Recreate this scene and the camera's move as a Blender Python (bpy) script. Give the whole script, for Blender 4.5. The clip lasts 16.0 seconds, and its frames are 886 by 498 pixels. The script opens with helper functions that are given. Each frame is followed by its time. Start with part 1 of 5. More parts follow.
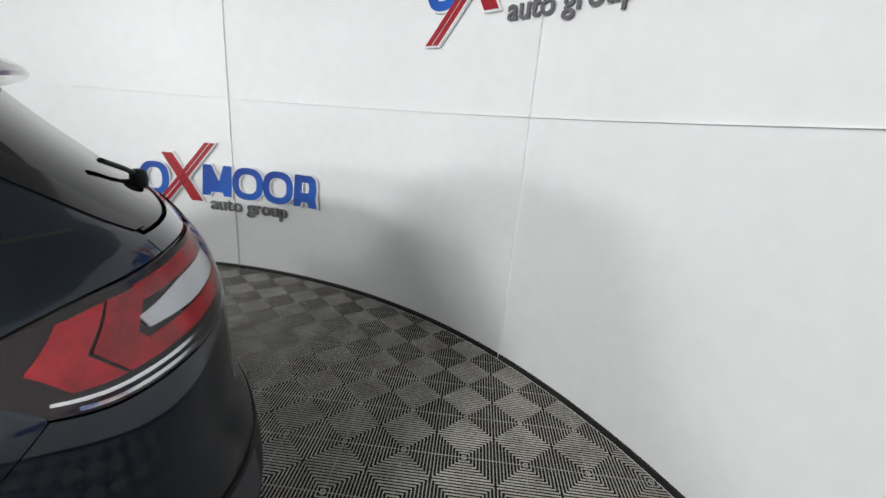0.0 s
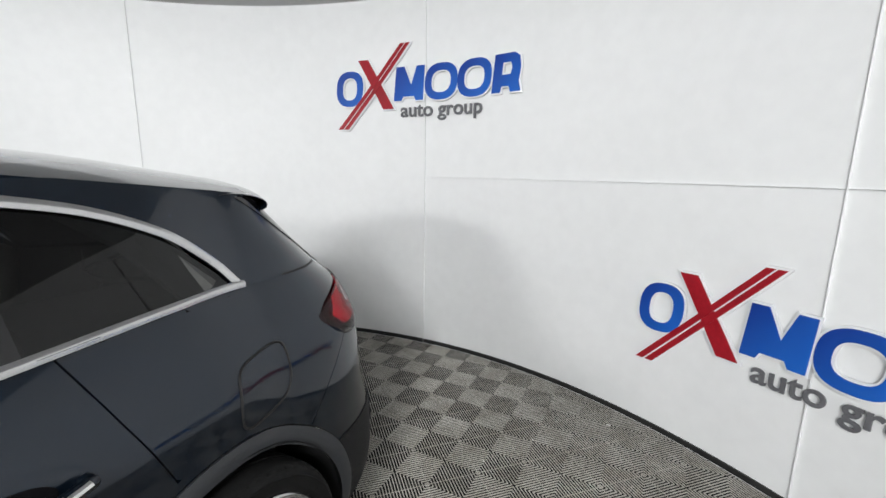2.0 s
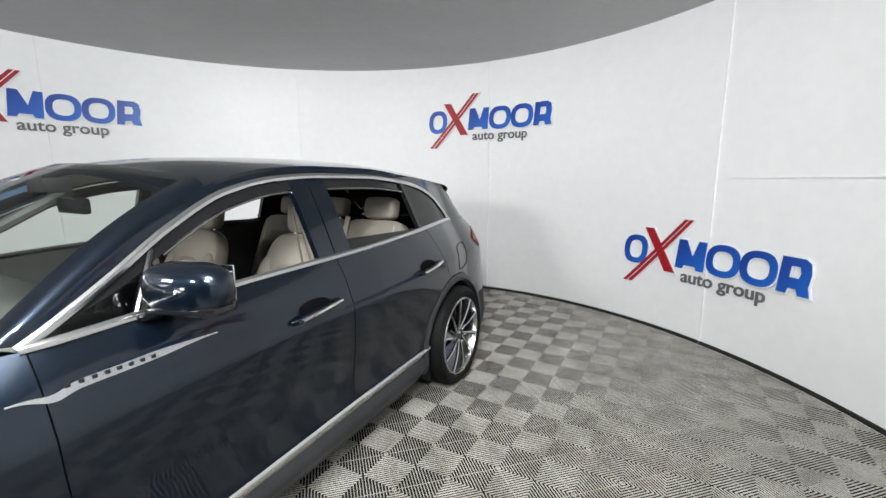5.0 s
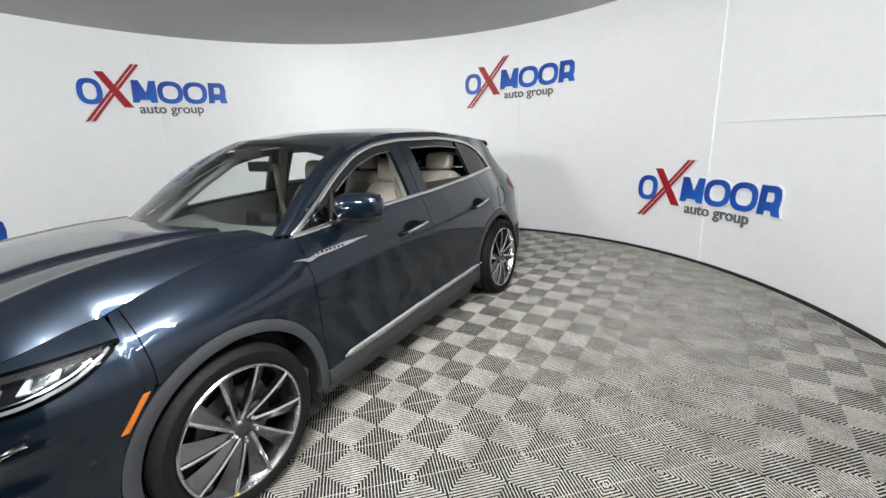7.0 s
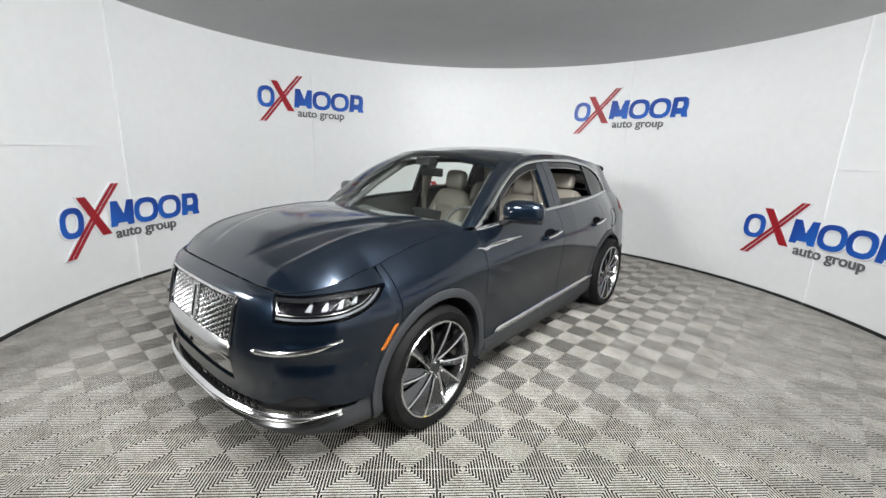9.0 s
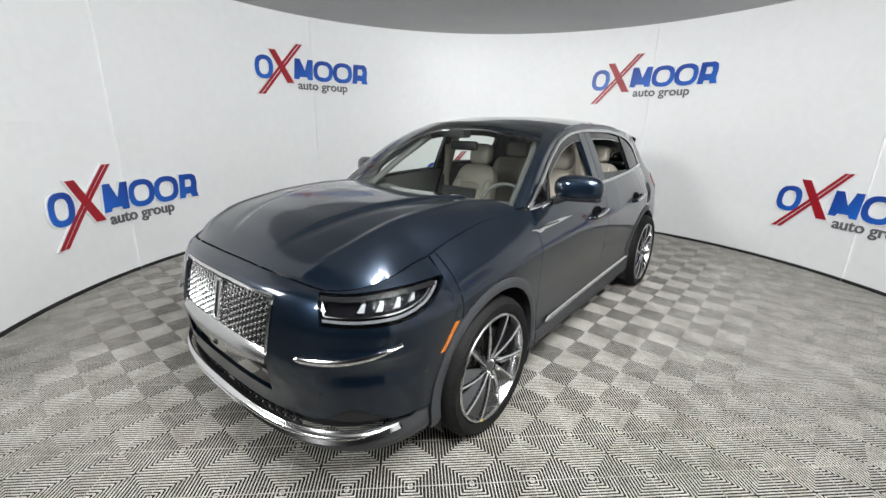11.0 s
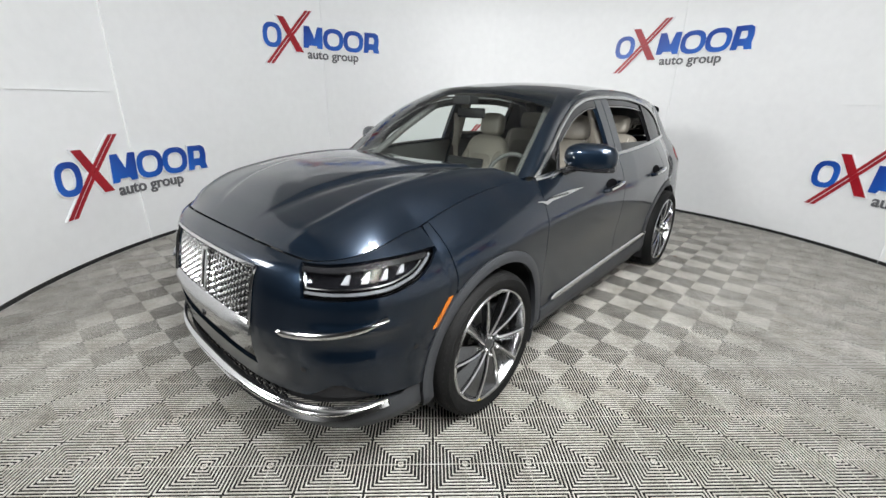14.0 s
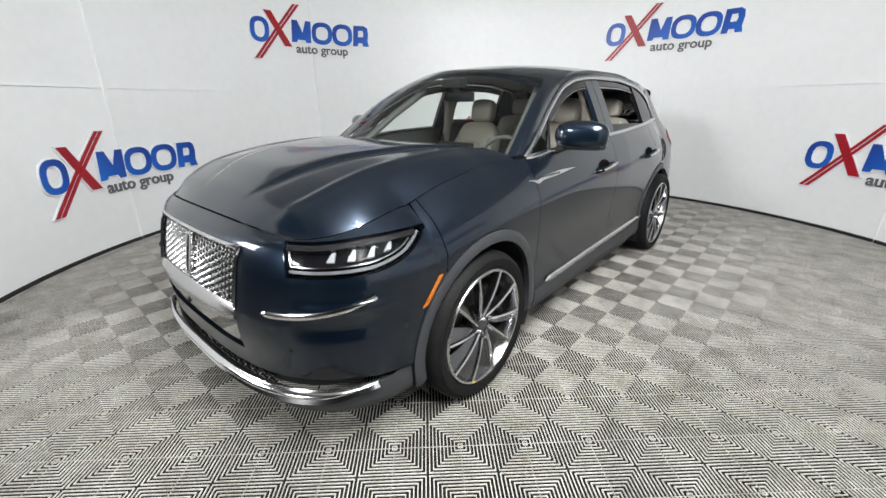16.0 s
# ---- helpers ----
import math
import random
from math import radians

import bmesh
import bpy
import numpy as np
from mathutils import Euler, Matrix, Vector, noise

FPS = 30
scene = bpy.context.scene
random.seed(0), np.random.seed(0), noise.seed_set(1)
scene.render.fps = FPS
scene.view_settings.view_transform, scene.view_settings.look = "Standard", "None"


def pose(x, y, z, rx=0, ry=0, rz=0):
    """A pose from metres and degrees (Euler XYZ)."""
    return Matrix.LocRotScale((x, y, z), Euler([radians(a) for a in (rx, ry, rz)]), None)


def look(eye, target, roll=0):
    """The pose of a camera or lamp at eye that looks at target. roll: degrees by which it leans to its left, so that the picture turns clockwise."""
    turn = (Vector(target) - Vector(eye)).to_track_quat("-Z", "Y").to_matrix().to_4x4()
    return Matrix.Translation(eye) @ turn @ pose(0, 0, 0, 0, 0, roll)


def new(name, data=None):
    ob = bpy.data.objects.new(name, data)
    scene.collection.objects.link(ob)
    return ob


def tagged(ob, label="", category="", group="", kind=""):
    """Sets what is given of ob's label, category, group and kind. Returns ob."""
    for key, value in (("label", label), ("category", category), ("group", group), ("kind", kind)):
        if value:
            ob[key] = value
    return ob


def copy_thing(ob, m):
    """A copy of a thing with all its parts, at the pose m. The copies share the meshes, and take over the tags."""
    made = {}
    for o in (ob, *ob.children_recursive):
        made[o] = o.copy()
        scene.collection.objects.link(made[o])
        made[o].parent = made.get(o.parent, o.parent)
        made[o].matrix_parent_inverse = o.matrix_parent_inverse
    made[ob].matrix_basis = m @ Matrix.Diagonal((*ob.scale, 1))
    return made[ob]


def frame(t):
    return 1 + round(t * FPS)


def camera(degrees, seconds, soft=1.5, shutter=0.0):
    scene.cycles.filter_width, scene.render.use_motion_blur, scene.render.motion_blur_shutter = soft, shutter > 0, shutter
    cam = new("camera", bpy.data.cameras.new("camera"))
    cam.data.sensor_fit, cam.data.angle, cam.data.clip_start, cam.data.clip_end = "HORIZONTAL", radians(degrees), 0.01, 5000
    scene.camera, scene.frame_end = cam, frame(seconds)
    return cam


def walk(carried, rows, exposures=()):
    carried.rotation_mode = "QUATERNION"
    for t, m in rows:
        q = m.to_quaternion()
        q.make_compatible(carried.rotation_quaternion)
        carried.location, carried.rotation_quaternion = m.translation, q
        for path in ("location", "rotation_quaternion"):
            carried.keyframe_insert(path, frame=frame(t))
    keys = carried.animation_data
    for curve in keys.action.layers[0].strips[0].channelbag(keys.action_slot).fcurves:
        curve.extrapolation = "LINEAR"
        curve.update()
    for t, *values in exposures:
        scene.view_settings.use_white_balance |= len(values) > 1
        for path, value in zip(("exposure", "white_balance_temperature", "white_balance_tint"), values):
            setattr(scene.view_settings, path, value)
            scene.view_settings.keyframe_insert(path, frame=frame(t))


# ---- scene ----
cam = camera(94.0, 16.0)
PATH = [
    (0, (1.662, 2.106, 1.497), (0.249, 3.405, 0.932), 4.73),
    (0.5, (1.778, 1.773, 1.538), (0.583, 3.286, 1.003), 2.13),
    (1, (1.850, 1.453, 1.586), (0.841, 3.113, 1.111), 0.91),
    (1.5, (1.893, 1.127, 1.604), (1.070, 2.905, 1.202), 1.69),
    (2, (1.864, 0.772, 1.626), (1.032, 2.555, 1.265), 1.03),
    (2.5, (1.797, 0.409, 1.667), (0.830, 2.128, 1.340), 0.36),
    (3, (2.014, 0.119, 1.629), (0.994, 1.810, 1.312), 0.18),
    (3.5, (2.192, -0.152, 1.616), (1.261, 1.585, 1.273), 1.38),
    (4, (2.139, -0.575, 1.560), (1.174, 1.154, 1.278), 1.71),
    (6.3, (2.509, -2.071, 1.630), (1.655, -0.323, 1.166), -3.10),
    (6.5, (2.531, -2.165, 1.630), (1.636, -0.441, 1.156), -3.63),
    (7, (2.603, -2.317, 1.621), (1.578, -0.684, 1.088), -3.17),
    (7.5, (2.591, -2.496, 1.563), (1.453, -0.964, 0.964), -0.80),
    (8, (2.455, -2.677, 1.551), (1.280, -1.183, 0.928), 1.50),
    (8.5, (2.353, -2.889, 1.625), (1.130, -1.404, 1.076), 1.90),
    (9, (2.427, -3.165, 1.661), (1.168, -1.682, 1.196), 1.86),
    (9.2, (2.425, -3.267, 1.620), (1.177, -1.768, 1.178), 2.00),
    (11.3, (1.943, -3.080, 1.609), (0.731, -1.602, 1.020), 0.80),
    (11.5, (1.962, -3.037, 1.600), (0.718, -1.588, 1.006), 0.60),
    (12, (1.987, -3.005, 1.591), (0.679, -1.612, 0.999), 1.40),
    (12.5, (1.970, -3.000, 1.584), (0.657, -1.624, 0.966), 1.40),
    (13, (1.971, -2.990, 1.567), (0.685, -1.601, 0.922), 1.30),
    (13.5, (1.977, -2.986, 1.553), (0.712, -1.585, 0.891), 1.30),
    (14, (1.980, -2.988, 1.546), (0.724, -1.583, 0.876), 1.00),
    (14.5, (1.991, -2.990, 1.524), (0.737, -1.585, 0.852), 0.50),
    (15, (2.006, -2.986, 1.504), (0.750, -1.583, 0.830), 0.00),
    (15.5, (2.009, -2.974, 1.477), (0.756, -1.569, 0.803), -0.30),
    (16, (2.005, -2.959, 1.450), (0.759, -1.549, 0.774), -0.40),
]
walk(cam, [(t, look(eye, target, roll)) for t, eye, target, roll in PATH])

# ---------------------------------------------------------------- light
world = bpy.data.worlds.new("world")
scene.world = world
world.use_nodes = True
world.node_tree.nodes["Background"].inputs[0].default_value = (0.9, 0.95, 1.0, 1)
world.node_tree.nodes["Background"].inputs[1].default_value = 0.05
CX, CY, RW, HW = 0.05, 0.10, 4.05, 3.13      # round booth: centre, radius, height


def area_lamp(name, eye, target, sx, sy, watts, colour=(1.0, 0.985, 0.96)):
    data = bpy.data.lights.new(name, "AREA")
    data.shape, data.size, data.size_y, data.energy, data.color = "RECTANGLE", sx, sy, watts, colour
    ob = new(name, data)
    ob.matrix_world = look(eye, target)
    return ob


COOL = (0.985, 1.0, 0.995)
# a lamp beside the way in, one far out in the hall and a low one: the last two throw the car's double shadow on the wall
la = radians(-50)
area_lamp("entry_lamp", (CX + 3.75 * math.cos(la), CY + 3.75 * math.sin(la), 2.72), (0.3, -0.2, 0.0), 0.8, 0.25, 96, COOL)
area_lamp("hall_lamp", (0.0, -7.4, 3.1), (0.1, 1.5, 1.0), 1.0, 0.6, 265, COOL)
area_lamp("stand_lamp", (-1.25, -3.95, 1.76), (0.6, 1.5, 1.0), 0.6, 0.6, 34, COOL)
for k, watts in enumerate((18, 50, 84, 86, 50, 10)):
    la = radians(60 * k + 30)
    lx, ly = 2.45 + 0.5 * math.cos(la), -1.90 + 0.5 * math.sin(la)
    area_lamp("ceiling_lamp", (lx, ly, HW - 0.05), (CX + RW * math.cos(la), CY + RW * math.sin(la), 0.9), 0.6, 0.2, watts, COOL)
scene.view_settings.exposure = 0.0

# ---------------------------------------------------------------- materials


def mat(name, colour, rough=0.5, metal=0.0, vary=0.0, scale=8.0, bump=0.0, bump_scale=60.0, coat=0.0, spec=0.5, second=None):
    """A surface with two scales of variation: stains (scale) and grain (bump_scale)."""
    m = bpy.data.materials.new(name)
    m.use_nodes = True
    nt = m.node_tree
    bsdf = nt.nodes["Principled BSDF"]
    bsdf.inputs["Base Color"].default_value = (*colour, 1)
    bsdf.inputs["Roughness"].default_value = rough
    bsdf.inputs["Metallic"].default_value = metal
    bsdf.inputs["Specular IOR Level"].default_value = spec
    bsdf.inputs["Coat Weight"].default_value = coat
    bsdf.inputs["Coat Roughness"].default_value = 0.03
    geo = nt.nodes.new("ShaderNodeTexCoord")
    if vary:
        n1, n2 = nt.nodes.new("ShaderNodeTexNoise"), nt.nodes.new("ShaderNodeTexNoise")
        n1.inputs["Scale"].default_value, n2.inputs["Scale"].default_value = scale, scale * 9
        n1.inputs["Detail"].default_value = n2.inputs["Detail"].default_value = 4
        add = nt.nodes.new("ShaderNodeMath")
        add.operation = "ADD"
        ramp = nt.nodes.new("ShaderNodeMapRange")
        ramp.inputs["From Min"].default_value, ramp.inputs["From Max"].default_value = 0.7, 1.3
        mix = nt.nodes.new("ShaderNodeMix")
        mix.data_type = "RGBA"
        other = second or tuple(c * (1 - vary) for c in colour)
        mix.inputs["A"].default_value = (*other, 1)
        mix.inputs["B"].default_value = (*tuple(min(1, c * (1 + vary * 0.35)) for c in colour), 1)
        for n in (n1, n2):
            nt.links.new(geo.outputs["Object"], n.inputs["Vector"])
        nt.links.new(n1.outputs["Fac"], add.inputs[0])
        nt.links.new(n2.outputs["Fac"], add.inputs[1])
        nt.links.new(add.outputs[0], ramp.inputs["Value"])
        nt.links.new(ramp.outputs[0], mix.inputs["Factor"])
        nt.links.new(mix.outputs["Result"], bsdf.inputs["Base Color"])
    if bump:
        n3, bp = nt.nodes.new("ShaderNodeTexNoise"), nt.nodes.new("ShaderNodeBump")
        n3.inputs["Scale"].default_value = bump_scale
        bp.inputs["Strength"].default_value, bp.inputs["Distance"].default_value = bump, 0.01
        nt.links.new(geo.outputs["Object"], n3.inputs["Vector"])
        nt.links.new(n3.outputs["Fac"], bp.inputs["Height"])
        nt.links.new(bp.outputs["Normal"], bsdf.inputs["Normal"])
    return m


def glass_mat(name, tint, rough=0.0, ior=1.5):
    """Thin pane: clear or tinted, with Fresnel gloss."""
    m = bpy.data.materials.new(name)
    m.use_nodes = True
    nt = m.node_tree
    nt.nodes.clear()
    out, mix = nt.nodes.new("ShaderNodeOutputMaterial"), nt.nodes.new("ShaderNodeMixShader")
    tr, gl, fr = nt.nodes.new("ShaderNodeBsdfTransparent"), nt.nodes.new("ShaderNodeBsdfGlossy"), nt.nodes.new("ShaderNodeFresnel")
    tr.inputs[0].default_value = (*tint, 1)
    gl.inputs["Roughness"].default_value = rough
    fr.inputs["IOR"].default_value = ior
    nt.links.new(fr.outputs[0], mix.inputs[0])
    nt.links.new(tr.outputs[0], mix.inputs[1])
    nt.links.new(gl.outputs[0], mix.inputs[2])
    nt.links.new(mix.outputs[0], out.inputs[0])
    return m


def glow_mat(name, colour, strength):
    m = bpy.data.materials.new(name)
    m.use_nodes = True
    b = m.node_tree.nodes["Principled BSDF"]
    b.inputs["Base Color"].default_value = (*colour, 1)
    b.inputs["Emission Color"].default_value = (*colour, 1)
    b.inputs["Emission Strength"].default_value = strength
    return m


def tile_mat():
    """Grey moulded plastic: scuffs and dust over the floor, a slight shade from tile to tile."""
    m = mat("tile_plastic", (0.55, 0.535, 0.50), 0.36, vary=0.30, scale=6.0, bump=0.12, bump_scale=220, second=(0.31, 0.29, 0.25))
    nt = m.node_tree
    bsdf = nt.nodes["Principled BSDF"]
    geo, info = nt.nodes.new("ShaderNodeNewGeometry"), nt.nodes.new("ShaderNodeObjectInfo")
    for n in nt.nodes:
        if n.type == "TEX_NOISE":
            for l in list(n.inputs["Vector"].links):
                nt.links.remove(l)
            nt.links.new(geo.outputs["Position"], n.inputs["Vector"])
    hsv = nt.nodes.new("ShaderNodeHueSaturation")
    rng = nt.nodes.new("ShaderNodeMapRange")
    rng.inputs["To Min"].default_value, rng.inputs["To Max"].default_value = 0.9, 1.08
    nt.links.new(info.outputs["Random"], rng.inputs["Value"])
    nt.links.new(rng.outputs[0], hsv.inputs["Value"])
    src = bsdf.inputs["Base Color"].links[0].from_socket
    nt.links.new(src, hsv.inputs["Color"])
    nt.links.new(hsv.outputs[0], bsdf.inputs["Base Color"])
    return m


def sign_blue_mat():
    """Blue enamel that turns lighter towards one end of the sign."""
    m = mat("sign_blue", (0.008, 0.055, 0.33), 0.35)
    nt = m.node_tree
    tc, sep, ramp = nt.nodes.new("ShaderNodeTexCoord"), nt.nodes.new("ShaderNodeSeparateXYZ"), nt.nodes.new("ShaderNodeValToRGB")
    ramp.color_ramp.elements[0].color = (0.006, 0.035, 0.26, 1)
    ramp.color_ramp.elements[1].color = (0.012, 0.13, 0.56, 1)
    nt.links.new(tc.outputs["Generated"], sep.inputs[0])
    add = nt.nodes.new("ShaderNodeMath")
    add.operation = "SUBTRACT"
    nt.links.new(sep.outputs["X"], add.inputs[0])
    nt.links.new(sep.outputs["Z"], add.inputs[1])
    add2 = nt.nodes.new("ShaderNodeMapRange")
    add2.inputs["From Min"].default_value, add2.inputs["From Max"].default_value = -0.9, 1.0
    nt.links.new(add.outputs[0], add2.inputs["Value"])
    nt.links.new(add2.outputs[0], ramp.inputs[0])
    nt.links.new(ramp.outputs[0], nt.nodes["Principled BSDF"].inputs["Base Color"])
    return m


M_WALL = mat("wall_white", (0.835, 0.84, 0.845), 0.42, vary=0.035, scale=1.2, bump=0.05, bump_scale=9)
M_CEIL = mat("ceiling_grey", (0.52, 0.52, 0.52), 0.9, vary=0.06, scale=1.5, bump=0.1, bump_scale=40)
M_HALL = mat("dark_hall_paint", (0.055, 0.055, 0.057), 0.8, vary=0.25, scale=1.5, bump=0.2, bump_scale=30)
M_BASE = mat("black_rubber_trim", (0.012, 0.012, 0.012), 0.6, vary=0.4, scale=14)
# near-black so that its colour supplies the shade between the floor ribs
M_UNDER = mat("subfloor_gap_shade", (0.004, 0.004, 0.004), 0.9, vary=0.3, scale=6)
M_TILE = tile_mat()
M_BLUE = sign_blue_mat()
M_RED = mat("sign_red", (0.36, 0.008, 0.018), 0.35, vary=0.25, scale=5)
M_SIGNW = mat("sign_white_edge", (0.85, 0.86, 0.88), 0.4, vary=0.03, scale=5)
M_SIGNG = mat("sign_grey", (0.13, 0.13, 0.14), 0.45, vary=0.1, scale=9)
M_PAINT = mat("navy_paint", (0.0052, 0.0113, 0.0218), 0.30, 0.75, vary=0.06, scale=2.0, bump=0.012, bump_scale=900, coat=1.0, spec=0.15)
M_PAINT.node_tree.nodes["Principled BSDF"].inputs["Coat IOR"].default_value = 1.5
M_CLAD = mat("grey_cladding", (0.030, 0.032, 0.036), 0.48, vary=0.12, scale=9, bump=0.08, bump_scale=500)
M_BLACK = mat("gloss_black", (0.008, 0.008, 0.009), 0.12, vary=0.2, scale=5)
M_RECESS = mat("recess_black", (0.003, 0.003, 0.004), 0.8, vary=0.2, scale=9, spec=0.05)
M_MATT = mat("matt_black_plastic", (0.010, 0.010, 0.011), 0.6, vary=0.25, scale=9, bump=0.1, bump_scale=400, spec=0.3)
M_CHROME = mat("chrome", (0.80, 0.80, 0.80), 0.13, 1.0, vary=0.04, scale=9)
M_SATIN = mat("satin_chrome", (0.62, 0.62, 0.62), 0.24, 1.0, vary=0.06, scale=9)
M_RIM = mat("machined_alloy", (0.62, 0.62, 0.63), 0.2, 1.0, vary=0.08, scale=12)
M_BLADE = mat("alloy_blade", (0.17, 0.172, 0.178), 0.26, 1.0, vary=0.12, scale=12)
M_RIMD = mat("dark_alloy", (0.10, 0.105, 0.11), 0.32, 0.85, vary=0.15, scale=12)
M_TYRE = mat("tyre_rubber", (0.007, 0.007, 0.007), 0.65, vary=0.3, scale=14, bump=0.15, bump_scale=220, spec=0.15)
M_DISC = mat("brake_steel", (0.22, 0.21, 0.2), 0.38, 1.0, vary=0.2, scale=30)
M_LEATH = mat("beige_leather", (0.215, 0.195, 0.165), 0.5, vary=0.1, scale=7, bump=0.12, bump_scale=240)
M_LEATD = mat("taupe_leather", (0.165, 0.147, 0.123), 0.52, vary=0.12, scale=7, bump=0.12, bump_scale=240)
M_TRIM = mat("dark_cabin_trim", (0.065, 0.066, 0.064), 0.6, vary=0.2, scale=7, bump=0.1, bump_scale=200)
# dash grey is lightened to carry the pale veil reflected in the windscreen
M_DASH = mat("dash_grey_with_veil", (0.13, 0.135, 0.126), 0.55, vary=0.15, scale=9, bump=0.1, bump_scale=220)
M_LINER = mat("light_headliner", (0.42, 0.39, 0.35), 0.95, vary=0.08, scale=9, bump=0.2, bump_scale=400)
M_AMBER = mat("amber_lens", (0.42, 0.115, 0.008), 0.15, vary=0.15, scale=30, coat=1.0)
M_TAILR = mat("red_lens", (0.52, 0.012, 0.024), 0.2, vary=0.55, scale=22, coat=0.5, spec=0.2)
M_TAILD = mat("smoked_red_lens", (0.014, 0.003, 0.004), 0.15, vary=0.3, scale=8, coat=0.5, spec=0.2)
M_TAILW = mat("frosted_lens", (0.80, 0.81, 0.83), 0.2, vary=0.1, scale=12, coat=1.0)
M_GUIDE = mat("frosted_guide", (0.10, 0.104, 0.112), 0.25, vary=0.15, scale=30, coat=0.5)
M_LED = glow_mat("led_white", (0.16, 0.165, 0.175), 0.9)
M_GLASS = glass_mat("clear_glass", (0.80, 0.86, 0.82))
M_LENS = glass_mat("lamp_lens_glass", (0.93, 0.94, 0.95), ior=1.28)
M_DARKG = glass_mat("privacy_glass", (0.035, 0.04, 0.042))

# ---------------------------------------------------------------- mesh helpers


def mesh_ob(name, verts, faces, material, parent=None, label="", smooth=True):
    me = bpy.data.meshes.new(name)
    me.from_pydata([tuple(v) for v in verts], [], faces)
    me.validate()
    if smooth:
        me.polygons.foreach_set("use_smooth", [True] * len(me.polygons))
    me.materials.append(material)
    ob = new(name, me)
    if parent:
        ob.parent = parent
    return tagged(ob, label) if label else ob


def part(name, bm, material, parent, label="", smooth=True):
    """One bmesh as one mesh object under a thing or a part."""
    me = bpy.data.meshes.new(name)
    bmesh.ops.recalc_face_normals(bm, faces=bm.faces)
    bm.to_mesh(me)
    bm.free()
    if smooth:
        me.polygons.foreach_set("use_smooth", [True] * len(me.polygons))
        me.set_sharp_from_angle(angle=radians(38))
    me.materials.append(material)
    ob = new(name, me)
    if parent:
        ob.parent = parent
    return tagged(ob, label) if label else ob


def thing(name, label, category, m=None, group="", kind=""):
    ob = new(name)
    if m is not None:
        ob.matrix_world = m
    return tagged(ob, label, category, group, kind)


def box(bm, cx, cy, cz, sx, sy, sz, bevel=0.0, turn=None):
    m = Matrix.Translation((cx, cy, cz)) @ (turn or Matrix()) @ Matrix.Diagonal((sx, sy, sz, 1))
    r = bmesh.ops.create_cube(bm, size=1, matrix=m)
    if bevel:
        es = {e for v in r["verts"] for e in v.link_edges}
        bmesh.ops.bevel(bm, geom=list(es), offset=bevel, segments=2, affect="EDGES", profile=0.6)
    return bm


def blob(bm, cx, cy, cz, sx, sy, sz, power=3.0, turn=None, nu=20, nv=12):
    """Cushion-like superellipsoid."""
    rows = []
    base = Matrix.Translation((cx, cy, cz)) @ (turn or Matrix())

    def sp(a):
        return math.copysign(abs(a) ** (2 / power), a)
    for j in range(nv + 1):
        ph = -math.pi / 2 + math.pi * j / nv
        row = []
        for i in range(nu):
            th = 2 * math.pi * i / nu
            row.append(bm.verts.new(base @ Vector((sx / 2 * sp(math.cos(ph)) * sp(math.cos(th)), sy / 2 * sp(math.cos(ph)) * sp(math.sin(th)), sz / 2 * sp(math.sin(ph))))))
        rows.append(row)
    for j in range(nv):
        for i in range(nu):
            k = (i + 1) % nu
            bm.faces.new((rows[j][i], rows[j][k], rows[j + 1][k], rows[j + 1][i]))
    bmesh.ops.remove_doubles(bm, verts=bm.verts, dist=1e-5)
    return bm


def lathe(bm, profile, axis="X", seg=64, centre=(0, 0, 0), closed=False):
    """Turns (radius, along) pairs round an axis."""
    rings = []
    for k in range(seg):
        a = 2 * math.pi * k / seg
        c, s = math.cos(a), math.sin(a)
        ring = []
        for r, h in profile:
            p = (h, r * c, r * s) if axis == "X" else (r * c, r * s, h)
            ring.append(bm.verts.new(Vector(p) + Vector(centre)))
        rings.append(ring)
    n = len(profile)
    for k in range(seg):
        a, b = rings[k], rings[(k + 1) % seg]
        for i in range(n - 1 + (1 if closed else 0)):
            j = (i + 1) % n
            bm.faces.new((a[i], a[j], b[j], b[i]))
    return bm


def tube(bm, pts, radius, seg=10, flat=1.0):
    """A rod along points; flat < 1 squashes it along z."""
    rings = []
    pts = [Vector(p) for p in pts]
    for i, p in enumerate(pts):
        d = (pts[min(i + 1, len(pts) - 1)] - pts[max(i - 1, 0)]).normalized()
        side = d.cross(Vector((0, 0, 1)))
        side = side.normalized() if side.length > 1e-4 else Vector((1, 0, 0))
        up = side.cross(d)
        rings.append([bm.verts.new(p + side * radius * math.cos(2 * math.pi * k / seg) + up * radius * flat * math.sin(2 * math.pi * k / seg)) for k in range(seg)])
    for a, b in zip(rings, rings[1:]):
        for k in range(seg):
            j = (k + 1) % seg
            bm.faces.new((a[k], a[j], b[j], b[k]))
    bm.faces.new(rings[0][::-1])
    bm.faces.new(rings[-1])
    return bm


